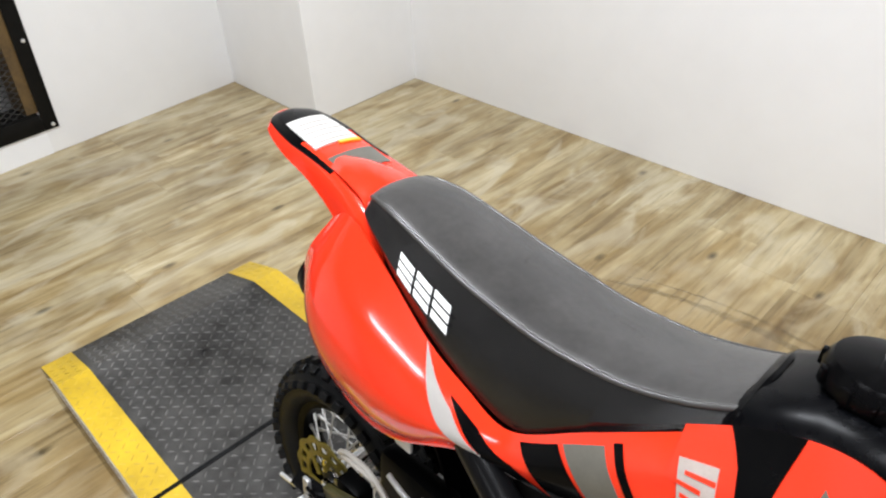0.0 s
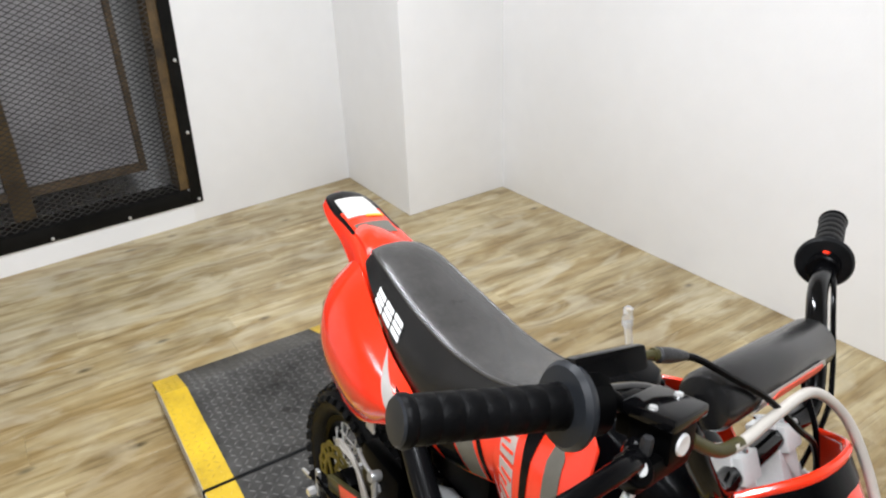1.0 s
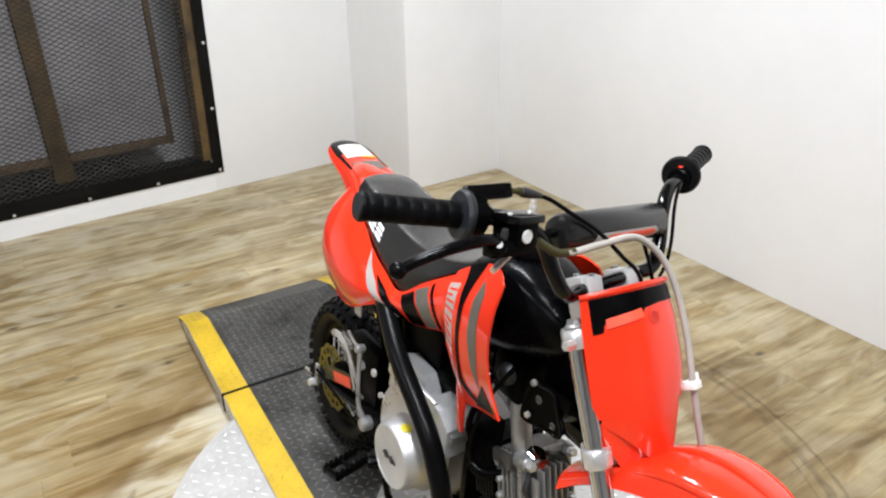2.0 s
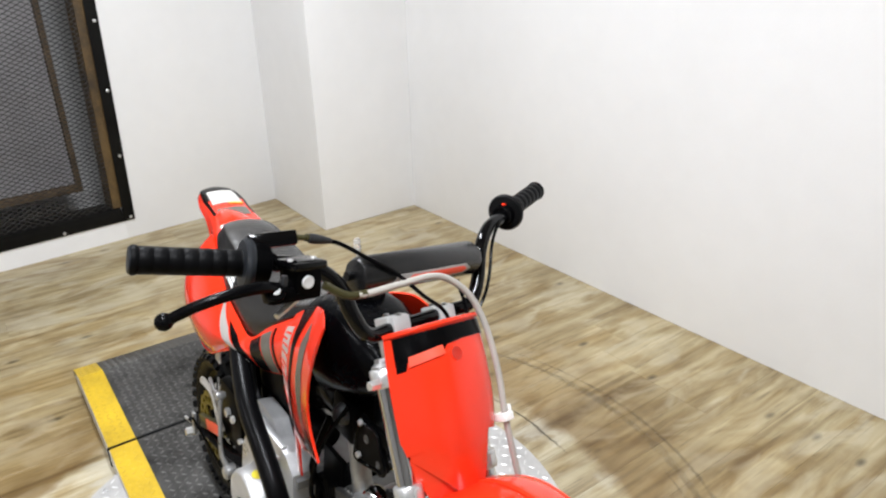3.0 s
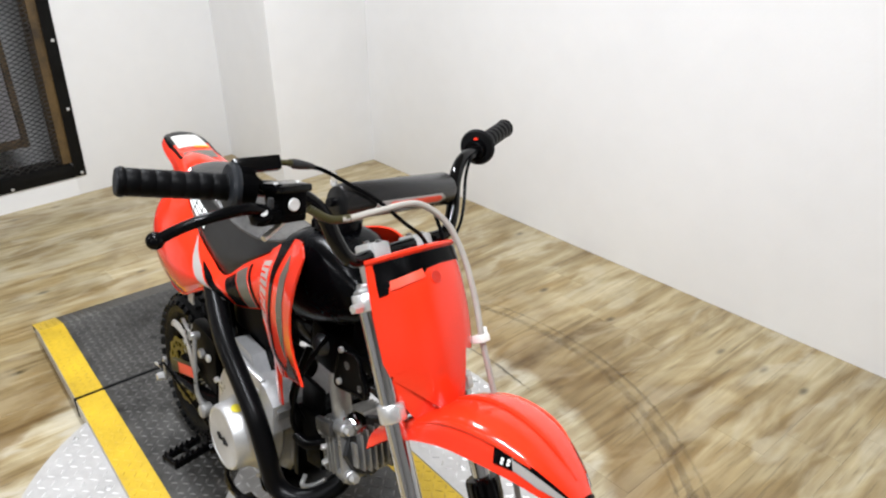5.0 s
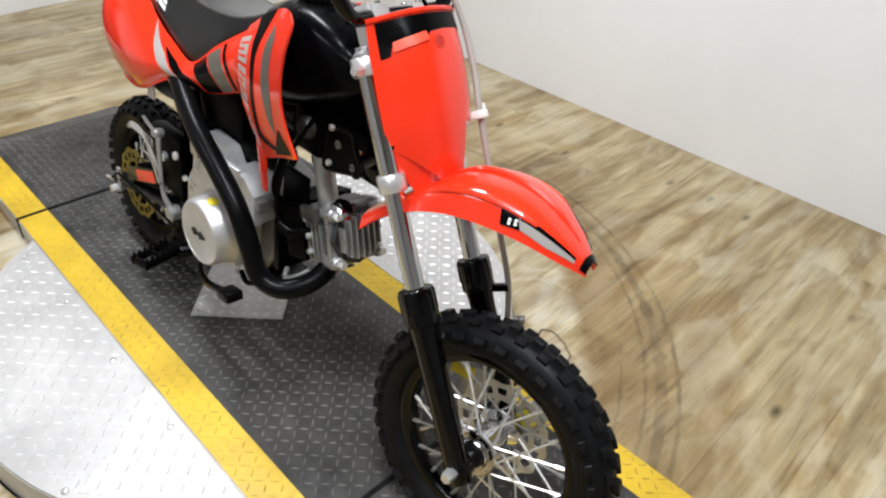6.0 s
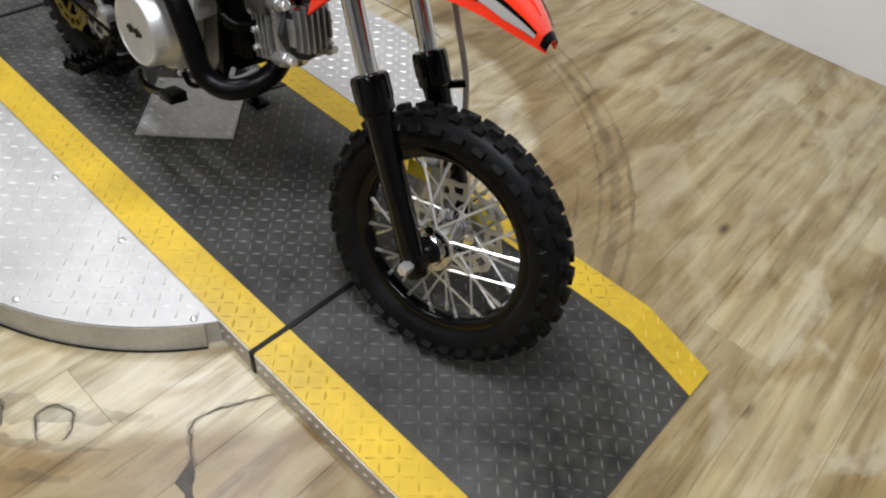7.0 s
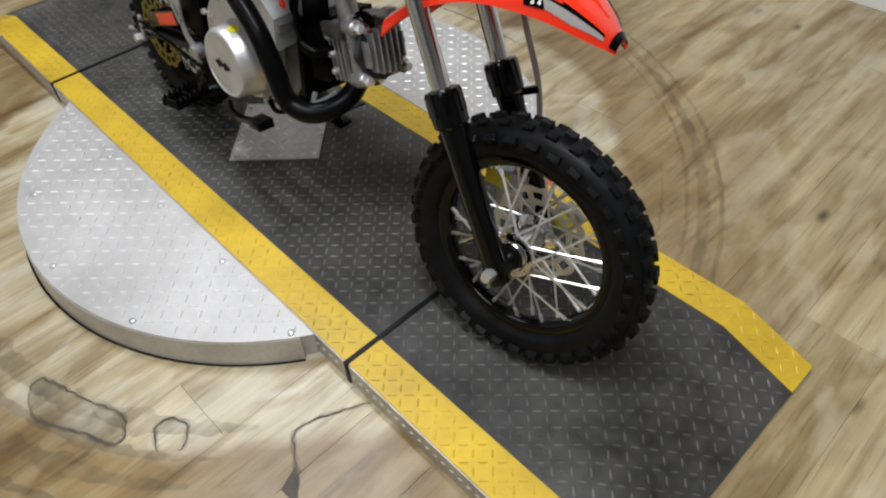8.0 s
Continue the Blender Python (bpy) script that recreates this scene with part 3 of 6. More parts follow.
YW = 0.077
sections = [("ramp_plate", [XR, -1.88, -1.833, BR, -1.783, S1 - 0.004]), ("deck_plate", [S1 + 0.004, -0.6, S2 - 0.004]), ("ramp_plate", [S2 + 0.004, 0.419, BF, 0.469, 0.51, XF])]
for name, xs in sections:
    deck = part(name, slab(xs, 0.0, W), TREAD, stand, "black painted tread plate", smooth=False)
    x0, x1 = xs[0] + 0.006, xs[-1] - 0.006
    part("yellow_stripe", paint(xs, -0.0006, YW), YELLOW, deck, "yellow painted edge stripe", smooth=False)
    part("yellow_stripe", paint(xs, W - YW, W + 0.0006), YELLOW, deck, "yellow painted edge stripe", smooth=False)
    stuff("tread_relief", lugs(lambda x, y: YW + 0.006 < y < W - YW - 0.006 and x0 < x < x1, lambda x: top, x0, x1, 0, W, 0.0225, (0.0098, 0.0021), 0.0017), TREADLUG, deck)
    stuff("stripe_relief", lugs(lambda x, y: (0.008 < y < YW - 0.006 or W - YW + 0.006 < y < W - 0.008) and x0 < x < x1, lambda x: (lambda q: top(q) + 0.001), x0, x1, 0, W, 0.0225, (0.0100, 0.0022), 0.0015), YELLOWLUG, deck)
    # bright lugs pressed into the outer edge of the plate
    v, f = [], []
    for i in range(int((x1 - x0) / 0.02)):
        x = x0 + 0.02 * i
        z = top(x + 0.006) * 0.5
        if z < 0.012:
            continue
        for y, sgn in ((-0.003, -1), (W + 0.003, 1)):
            k = len(v)
            v += [(x, y, z - 0.002), (x + 0.007, y, z - 0.004), (x + 0.014, y, z + 0.004), (x + 0.006, y, z + 0.005), (x + 0.007, y + sgn * 0.0025, z + 0.001)]
            f += [(k, k + 1, k + 4), (k + 1, k + 2, k + 4), (k + 2, k + 3, k + 4), (k + 3, k, k + 4)]
    if v:
        stuff("edge_relief", (v, f), ALULUG, deck)
        for y0, y1 in ((-0.003, -0.0008), (W + 0.0008, W + 0.003)):
            part("edge_trim", slab([x for x in xs if top(x) > 0.012], y0, y1, 0.0, -0.002), EDGE, deck, "grey metal edge")
for x in (S1, S2):
    part("joint_strip", box(x - 0.0052, x + 0.0052, -0.0062, W + 0.0062, 0.002, H + 0.0032, 0.0012), RUBBER, stand, "black rubber joint strip")

DX, DY, DR = -0.652, 0.334, 0.650


def half_moon(y_cut, sign):
    bm = bmesh.new()
    half = math.acos(abs(DY - y_cut) / DR)
    mid = -math.pi / 2 if sign < 0 else math.pi / 2
    arc = [(DX + DR * math.cos(mid + half * (2 * i / 64 - 1)), DY + DR * math.sin(mid + half * (2 * i / 64 - 1))) for i in range(65)]
    lo, hi, rim = ([bm.verts.new((x, y, z)) for x, y in arc] for z in (0.001, H - 0.0025, H - 0.0005))
    for a, b in ((lo, hi), (hi, rim)):
        for i in range(64):
            bm.faces.new((a[i], a[i + 1], b[i + 1], b[i]))
        bm.faces.new((a[-1], a[0], b[0], b[-1]))
    bm.faces.new(rim)
    bm.faces.new(lo[::-1])
    return bm


for y_cut, sign in ((-0.0045, -1), (W + 0.0045, 1)):
    moon = part("side_plate", half_moon(y_cut, sign), ALU, stand, "bare aluminium tread plate", smooth=False)
    stuff("plate_relief", lugs(lambda x, y: math.hypot(x - DX, y - DY) < DR - 0.012 and (y < y_cut - 0.01 if sign < 0 else y > y_cut + 0.01), lambda x: H - 0.0005, DX - DR, DX + DR, -0.34, 1.0, 0.0275, (0.0110, 0.0024), 0.0018), ALULUG, moon)
    rim_bm = bmesh.new()
    edge = [(DX + (DR + 0.0025) * math.cos(a), DY + (DR + 0.0025) * math.sin(a)) for a in (math.tau * i / 128 for i in range(128))]
    for (xa, ya), (xb, yb) in zip(edge, edge[1:] + edge[:1]):
        if (ya - y_cut) * sign > 0 and (yb - y_cut) * sign > 0:
            q = [rim_bm.verts.new(c) for c in ((xa + (xa - DX) * 0.012, ya + (ya - DY) * 0.012, 0.001), (xb + (xb - DX) * 0.012, yb + (yb - DY) * 0.012, 0.001), (xb, yb, H - 0.003), (xa, ya, H - 0.003))]
            rim_bm.faces.new(q)
    bmesh.ops.remove_doubles(rim_bm, verts=rim_bm.verts, dist=1e-5)
    bmesh.ops.solidify(rim_bm, geom=rim_bm.faces[:], thickness=0.0015)
    # Black ring at the foot stands in for the shade under the rim.
    gap_bm = bmesh.new()
    for k in range(128):
        a0, a1 = math.tau * k / 128, math.tau * (k + 1) / 128
        ring = [(DX + r * math.cos(a), DY + r * math.sin(a)) for r, a in ((DR - 0.01, a0), (DR + 0.0150, a0), (DR + 0.0150, a1), (DR - 0.01, a1))]
        if all((y - y_cut) * sign > 0 for x, y in ring):
            gap_bm.faces.new([gap_bm.verts.new((x, y, 0.0014)) for x, y in ring])
    bmesh.ops.remove_doubles(gap_bm, verts=gap_bm.verts, dist=1e-5)
    part("base_shade_ring", gap_bm, RUBBER, moon, "black ring standing in for shade under the plate edge", smooth=False)
    part("rim_band", rim_bm, EDGE, moon, "dull metal edge band")
    spots = [(-0.131, -0.034), (-0.389, -0.028), (-0.643, -0.035), (-0.902, -0.034), (-0.380, -0.239), (-0.642, -0.290), (-0.90, -0.228), (-1.15, -0.046)]
    for x, y in spots:
        yy = y if sign < 0 else 2 * DY - y
        if math.hypot(x - DX, yy - DY) < DR - 0.01:
            part("screw", lathe([(0.0075, 0), (0.0068, 0.0028), (0.003, 0.0042)], pose(x, yy, H), 10), STEEL, moon, "round screw head")

# ---- loose plate under the side stand ----
loose = empty("loose_plate", pose(-0.668, 0.321, H + 0.0022, 0, 0, 45.4), "small square of bare aluminium tread plate lying on the track", "metal plate")
part("sheet", box(-0.11, 0.11, -0.115, 0.115, 0, 0.003, 0.0008), ALU, loose)
stuff("plate_relief", lugs(lambda x, y: abs(x) < 0.1 and abs(y) < 0.105, lambda x: 0.003, -0.11, 0.11, -0.115, 0.115, 0.0275, (0.0110, 0.0024), 0.0018), ALULUG, loose)
for x, y in ((-0.098, -0.1), (0.098, -0.1), (0.098, 0.1), (-0.098, 0.1)):
    part("screw", lathe([(0.006, 0), (0.005, 0.0025), (0.002, 0.0035)], pose(x, y, 0.003), 10), STEEL, loose)


# ---- the small off-road motorcycle ----
# bike axes: x ahead, y to its left, z up from the track; it leans to its left on the side stand
bike = empty("dirt_bike", pose(0.003, 0.249, H, -7.15, 0, 0.3) @ Matrix.Diagonal((1.008, 1.020, 1.008, 1)), "small red off-road motorcycle with black seat leaning on its side stand", "motorcycle")
# fork axes: z up the raked steering stem, turned a little to the left
FORK = pose(-0.071, 0, 0.587) @ pose(0, 0, 0, 0, -27.84, 0) @ pose(0, 0, 0, 0, 0, 9.8)


def fpart(name, bm, material, parent=None, label="", smooth=True, angle=38):
    """A part of the front end, given in fork axes."""
    bmesh.ops.transform(bm, matrix=FORK, verts=bm.verts)
    return part(name, bm, material, parent or bike, label, smooth, angle=angle)


def wheel(name, finish_coat, R, half, rim_r, spokes, place, disc, disc_metal, label):
    """A spoked wheel about the y axis of its place."""
    def put(nm, bm, material, parent, lab="", angle=38):
        bmesh.ops.transform(bm, matrix=place, verts=bm.verts)
        return part(nm, bm, material, parent, lab, angle=angle)

    turn = pose(0, 0, 0, -90, 0, 0)
    rr = rim_r
    rim = put(name, lathe([(rr, -half * 0.46), (rr + 0.002, -half * 0.5), (rr - 0.004, -half * 0.5), (rr - 0.012, -half * 0.42), (rr - 0.017, -half * 0.2), (rr - 0.018, 0), (rr - 0.017, half * 0.2), (rr - 0.012, half * 0.42), (rr - 0.004, half * 0.5), (rr + 0.002, half * 0.5), (rr, half * 0.46), (rr - 0.006, 0)], turn, 64, close=True), finish_coat, bike, label)
    # carcass
    prof, core = [], R - 0.016
    mid, hgt = (core + rr) / 2 + 0.002, (core - rr) / 2 + 0.006
    for i in range(18):
        a = math.tau * i / 18
        prof.append((mid + hgt * math.sin(a) * (1.0 if math.sin(a) > 0 else 0.95), half * 0.93 * math.cos(a) * (1 if math.sin(a) < 0.4 else 1.02)))
    tyre = put("tyre", lathe(prof, turn, 72, close=True), RUBBER, bike, "black knobbly off-road tyre")
    # knobs in staggered rows across the tread, alike ones sharing a mesh
    count = 34
    meshes = {}
    for row in (0, 1, 2):
        w = half * (0.46 if row == 0 else 0.36)
        ln = R * math.tau / count * (0.50 if row != 2 else 0.56)
        bm = bmesh.new()
        bmesh.ops.create_cube(bm, size=1.0, matrix=Matrix.LocRotScale((-0.006, 0, 0), None, (0.026, ln, w)))
        for q in bm.verts:
            if q.co.x > 0:
                q.co.y *= 0.84
                q.co.z *= 0.84
        bmesh.ops.bevel(bm, geom=[e for e in bm.edges if all(q.co.x > 0 for q in e.verts)], offset=0.0012, segments=1, affect="EDGES")
        meshes[row] = finish("knob", bm, RUBBER, smooth=False)
    for i in range(count):
        for row, off in ((0, 0.0), (-1, 0.5), (1, 0.5), (-2, 0.0), (2, 0.0)):
            a = math.tau * (i + off) / count
            d = R - 0.007 - 0.0062 * row * row
            m = turn @ Matrix.Rotation(a, 4, "Z") @ Matrix.Translation((d, 0, row * half * 0.46)) @ Matrix.Rotation(radians(-27 * row), 4, "Y")
            knob = new("knob", meshes[abs(row)])
            knob.parent = tyre
            knob.matrix_local = place @ m
    hub = put("hub", lathe([(0.014, -0.046), (0.026, -0.046), (0.028, -0.044), (0.029, -0.040), (0.039, -0.040), (0.041, -0.038), (0.041, -0.033), (0.036, -0.030), (0.026, -0.026), (0.023, 0), (0.026, 0.026), (0.036, 0.030), (0.041, 0.033), (0.041, 0.038), (0.039, 0.040), (0.029, 0.040), (0.028, 0.044), (0.014, 0.046)], turn, 40), CHROME, rim, "polished aluminium hub")
    for s in (-1, 1):
        face = turn @ pose(0, 0, 0, 0 if s > 0 else 180, 0, 0)
        put("dust_seal", lathe([(0.010, 0.0455), (0.0215, 0.0455), (0.0215, 0.0485), (0.018, 0.0495), (0.010, 0.0495)], face, 28), RUBBER, rim, "black hub seal")
        put("axle_spacer", lathe([(0.0085, 0.048), (0.0125, 0.048), (0.0125, 0.060), (0.0085, 0.062)], face, 24), CHROME, rim, "bright axle spacer")
        for k in range(9):
            a = math.tau * (k + 0.5) / 9
            put("spoke_head", lathe([(0.0026, 0), (0.0022, 0.0016), (0.0008, 0.002)], face @ pose(0.0345 * math.cos(a), 0.0345 * math.sin(a), 0.040), 8), CHROME, hub)
    for i in range(spokes):
        a = math.tau * i / spokes
        s = -1 if i % 2 else 1
        sw = 0.62 if (i // 2) % 2 else -0.62
        p0 = turn @ Vector((0.037 * math.cos(a + sw), 0.037 * math.sin(a + sw), s * 0.036))
        p1 = turn @ Vector(((rr - 0.016) * math.cos(a), (rr - 0.016) * math.sin(a), s * 0.006))
        spoke = put("spoke", tube([p0, p1], 0.0020, 2, 6), STEEL, rim)
        put("nipple", tube([p1.lerp(p0, 0.14), p1], 0.0033, 2, 6), STEEL, spoke)
    if disc:
        # three bands; the middle one is pierced by slots
        bm, n, y = bmesh.new(), 96, disc
        radii = (0.054, 0.063, 0.077, 0.087)
        vs = [[[bm.verts.new(turn @ Vector(((r + (0.003 * math.cos(12 * math.tau * i / n) if k == 3 else 0)) * math.cos(math.tau * i / n), (r + (0.003 * math.cos(12 * math.tau * i / n) if k == 3 else 0)) * math.sin(math.tau * i / n), y + e))) for e in (-0.0016, 0.0016)] for k, r in enumerate(radii)] for i in range(n)]
        solid = lambda i, k: 0 <= k < 3 and (k != 1 or i % 6 < 2)
        for i in range(n):
            p, q = vs[i], vs[(i + 1) % n]
            for k in range(3):
                if not solid(i, k):
                    continue
                for e in (0, 1):
                    bm.faces.new((p[k][e], p[k + 1][e], q[k + 1][e], q[k][e]))
                if not solid(i, k - 1):
                    bm.faces.new((p[k][0], p[k][1], q[k][1], q[k][0]))
                if not solid(i, k + 1):
                    bm.faces.new((p[k + 1][0], p[k + 1][1], q[k + 1][1], q[k + 1][0]))
                if not solid((i - 1) % n, k):
                    bm.faces.new((p[k][0], p[k][1], p[k + 1][1], p[k + 1][0]))
                if not solid((i + 1) % n, k):
                    bm.faces.new((q[k][0], q[k][1], q[k + 1][1], q[k + 1][0]))
        put("brake_disc", bm, disc_metal, rim, "wavy pierced brake disc")
        for i in range(6):
            a = math.tau * (i + 0.5) / 6
            put("disc_arm", box(-0.022, 0.022, -0.005, 0.005, -0.0015, 0.0015, 0, None, turn @ Matrix.Rotation(a, 4, "Z") @ Matrix.Translation((0.044, 0, y)) @ Matrix.Rotation(0.5, 4, "Z")), disc_metal, rim)
    return rim


front_wheel = wheel("front_wheel", GLOSSBLACK, 0.230, 0.036, 0.161, 36, FORK @ pose(0.038, 0, -0.431), 0.046, DISCSTEEL, "black spoked front rim")
# Rear rim uses the deep black to stand in for shade round it.
rear_wheel = wheel("rear_wheel", DEEPBLACK, 0.207, 0.043, 0.134, 36, pose(-0.955, 0, 0.206), -0.052, GOLD, "black spoked rear rim")

# ---- fork ----
for s in (-1, 1):
    y = 0.077 * s
    fpart("fork_tube", tube([(0.027, y, -0.17), (0.027, y, 0.198)], 0.0150, 8, 20), CHROME, label="polished chrome fork tube")
    leg = fpart("fork_leg", lathe([(0.018, 0), (0.0205, 0.012), (0.021, 0.24), (0.0225, 0.262), (0.027, 0.266), (0.0275, 0.29), (0.0275, 0.31), (0.0255, 0.318), (0.018, 0.32)], along((0.034, y, -0.458), (0.027, y, -0.14)), 24), GLOSSBLACK, label="gloss black lower fork leg")
    fpart("seal_cap", lathe([(0.0285, 0), (0.0285, 0.03), (0.026, 0.036), (0.0165, 0.038)], along((0.0275, y, -0.176), (0.027, y, -0.13)), 8), BLACK, leg)
    axle_foot = lathe([(0.02, 0), (0.02, 0.03)], along((0.038, y - 0.016, -0.433), (0.036, y + 0.016, -0.433)), 20)
    fpart("axle_foot", axle_foot, BLACK, leg)
    fpart("axle_nut", bolt((0.036, y + s * 0.017, -0.433), (0.036, y + s * 0.037, -0.433), 0.0105), STEEL, leg, "bright axle nut")
    fpart("clamp_bolt", bolt((0.035, y + s * 0.02, 0.180), (0.035, y + s * 0.036, 0.180), 0.0075), STEEL)
    fpart("fork_cap", lathe([(0.016, 0), (0.0165, 0.006), (0.011, 0.010), (0.010, 0.016)], along((0.027, y, 0.196), (0.027, y, 0.3)), 6), CAST)
fpart("front_axle", tube([(0.036, -0.07, -0.433), (0.036, 0.07, -0.433)], 0.0075, 2, 12), STEEL)
for z, nm in ((0.02, "lower_clamp"), (0.185, "upper_clamp")):
    bm = box(-0.012, 0.034, -0.064, 0.064, z - 0.013, z + 0.013, 0.005)
    for s in (-1, 1):
        lathe([(0.0195, -0.013), (0.0208, -0.011), (0.0208, 0.011), (0.0195, 0.013)], pose(0.027, 0.077 * s, z), 24, bm)
        box(0.03, 0.050, 0.077 * s - 0.006, 0.077 * s + 0.006, z - 0.009, z + 0.009, 0.002, bm)
    fpart(nm, bm, STEEL, label="bright metal fork clamp")
fpart("stem", lathe([(0.022, -0.01), (0.024, 0.0), (0.024, 0.17), (0.02, 0.18)], pose(0, 0, 0.02), 20), BLACK)

# ---- handlebar ----
bar_pts = [(0.0375, 0.0, 0.252), (0.0375, 0.062, 0.252), (0.044, 0.104, 0.255), (0.049, 0.126, 0.285), (0.053, 0.144, 0.333), (0.049, 0.178, 0.364), (0.042, 0.225, 0.378), (0.036, 0.262, 0.386), (0.008, 0.377, 0.416)]
TILT = 0.058                     # the bar sits slightly higher on its left


def tilt(x, y, z):
    return (x, y, z + TILT * y)


whole = [tilt(x, -y, z) for x, y, z in reversed(bar_pts[1:])] + [tilt(*q) for q in bar_pts]
bar = fpart("handlebar", tube(whole, 0.0110, 90, 14), GLOSSBLACK, label="gloss black braced handlebar")
fpart("crossbar", tube([(0.0535, -0.128, 0.333), (0.0535, 0.128, 0.333)], 0.0065, 4, 10), GLOSSBLACK, bar)
pad = fpart("bar_pad", lathe([(0.014, 0), (0.023, 0.003), (0.0265, 0.01), (0.0268, 0.225), (0.023, 0.232), (0.014, 0.235)], along((0.0565, -0.1175, 0.331), (0.0565, 0.2, 0.331)), 28), VINYLSIDE, bike, "black foam bar pad")
strip = [[(0.0565 + 0.0278 * math.cos(radians(a)), y, 0.331 + 0.0278 * math.sin(radians(a))) for y in (-0.075, -0.03, 0.03, 0.088)] for a in (-58, -44, -30, -16)]
pad_skin = Skin(strip, 24)
fpart("pad_label", pad_skin.patch([(0.02, 0.1), (0.9, 0.1), (0.98, 0.5), (0.92, 0.9), (0.1, 0.9)], (1, 0, -0.7), 0.0006), SILVERDECAL, pad, "silver and red printed strip")
fpart("pad_label", pad_skin.patch([(0.22, 0.28), (0.88, 0.28), (0.93, 0.5), (0.89, 0.74), (0.3, 0.74)], (1, 0, -0.7), 0.0013), PALERED, pad)
for s in (-1, 1):
    inner, outer = Vector(tilt(0.035, (0.264 if s < 0 else 0.252) * s, 0.3865)), Vector(tilt(0.0065, 0.384 * s, 0.4175))
    m = along(inner, outer)
    ln = (outer - inner).length
    prof = [(0.012, 0), (0.0175, 0.001)]
    k = 7
    for i in range(k):
        z = 0.004 + (ln - 0.012) * i / k
        prof += [(0.0164, z), (0.0168, z + 0.0008), (0.0168, z + (ln - 0.012) / k - 0.0016), (0.0163, z + (ln - 0.012) / k - 0.0009)]
    prof += [(0.0178, ln - 0.007), (0.0182, ln - 0.003), (0.0165, ln), (0.012, ln + 0.0005)]
    grip = fpart("grip", lathe(prof, m, 20), GRIPRUBBER, bike, "black ribbed rubber grip", angle=50)
    fpart("grip_flange", lathe([(0.017, -0.012), (0.030, -0.011), (0.0325, -0.007), (0.0325, -0.004), (0.029, 0.000), (0.018, 0.001)], m, 32), GRIPGREY if s < 0 else RUBBER, grip)
    fpart("grip_end", lathe([(0.0165, 0), (0.0150, 0.0015), (0.006, 0.0022)], along(outer, outer + (outer - inner)), 20), GRIPGREY, grip)
    clampbm = box(0.012, 0.042, -0.019, 0.019, -0.060, 0.014, 0.003, None, pose(0.0, 0.046 * s, 0.2540))
    box(0.040, 0.051, -0.016, 0.016, -0.015, 0.012, 0.003, clampbm, pose(0.0, 0.046 * s, 0.2540))
    clamp_block = fpart("bar_clamp", clampbm, RAWALU, label="bare aluminium bar clamp block")
    for dx in (0.019, 0.045):
        fpart("clamp_screw", lathe([(0.0048, 0), (0.0048, 0.004), (0.0030, 0.0046)], pose(dx, 0.046 * s, 0.2678 if dx < 0.03 else 0.2655), 10), CHROME, clamp_block)

# throttle housing, brake master cylinder and lever on the right
def R(y):
    """A frame on the right half of the bar whose x axis runs outwards along it."""
    a, b = Vector(tilt(0.049, -0.178, 0.364)), Vector(tilt(0.036, -0.262, 0.386))
    d = (b - a).normalized()
    return Matrix.Translation(a + d * ((abs(y) - 0.178) / abs(d.y))) @ d.to_track_quat("X", "Z").to_matrix().to_4x4()


bm = lathe([(0.019, -0.006), (0.024, -0.004), (0.0245, 0.02), (0.021, 0.024)], R(-0.238) @ pose(0, 0, 0, 0, 90, 0), 24)
box(-0.004, 0.018, -0.006, 0.020, 0.006, 0.024, 0.004, bm, R(-0.238))
throttle = fpart("throttle_housing", bm, DEEPBLACK, bike, "black throttle housing")
BOX = along((0.044, -0.256, 0.3945), (0.0665, -0.198, 0.3915))
fpart("cable_box", box(-0.0085, 0.0085, -0.0095, 0.0095, 0.0, 0.060, 0.0035, None, BOX), GLOSSBLACK, throttle, "flat black cable box")
fpart("box_neck", tube([(0.046, -0.246, 0.392), (0.052, -0.236, 0.376), (0.058, -0.224, 0.360)], 0.0060, 10, 10), DEEPBLACK, throttle)
fpart("cable_ferrule", lathe([(0.0038, 0), (0.0038, 0.010), (0.0052, 0.0105), (0.0052, 0.014), (0.0035, 0.0145)], along((0.0660, -0.199, 0.3913), (0.0700, -0.180, 0.3880)), 10), OLIVE, throttle)
fpart("adjuster", lathe([(0.0040, 0), (0.0066, 0.002), (0.0066, 0.012), (0.0050, 0.024), (0.0034, 0.032)], along((0.0690, -0.186, 0.3885), (0.0760, -0.150, 0.3790)), 10), IRONDARK, throttle, "dark grey cable boot")
RES = pose(0.082, -0.212, 0.342) @ pose(0, 0, 0, 0, 20, 0)
master_bm = box(-0.020, 0.015, -0.018, 0.018, -0.020, 0.010, 0.004, None, RES)
master = fpart("brake_master_cylinder", master_bm, DEEPBLACK, bike, "black brake fluid reservoir and perch")
fpart("reservoir_lid", box(-0.024, 0.019, -0.0235, 0.0235, 0.009, 0.019, 0.003, None, RES), GLOSSBLACK, master, "flat black reservoir lid")
fpart("piston_housing", box(-0.010, 0.012, -0.052, 0.020, -0.030, -0.012, 0.005, None, RES), DEEPBLACK, master)
fpart("perch_clamp", box(-0.034, -0.008, -0.012, 0.012, -0.014, 0.016, 0.003, None, RES), DEEPBLACK, master)
for q in (-0.017, 0.017):
    fpart("screw", lathe([(0.0035, 0), (0.003, 0.002)], RES @ pose(-0.002, q, 0.019), 10), STEEL, master)
fpart("sight_glass", lathe([(0.0085, 0), (0.0082, 0.0015), (0.0072, 0.0022), (0.0012, 0.0016)], along(RES @ Vector((0.0150, -0.003, -0.006)), RES @ Vector((0.1, -0.003, -0.006))), 20), RAWALU, master, "bright round sight glass")
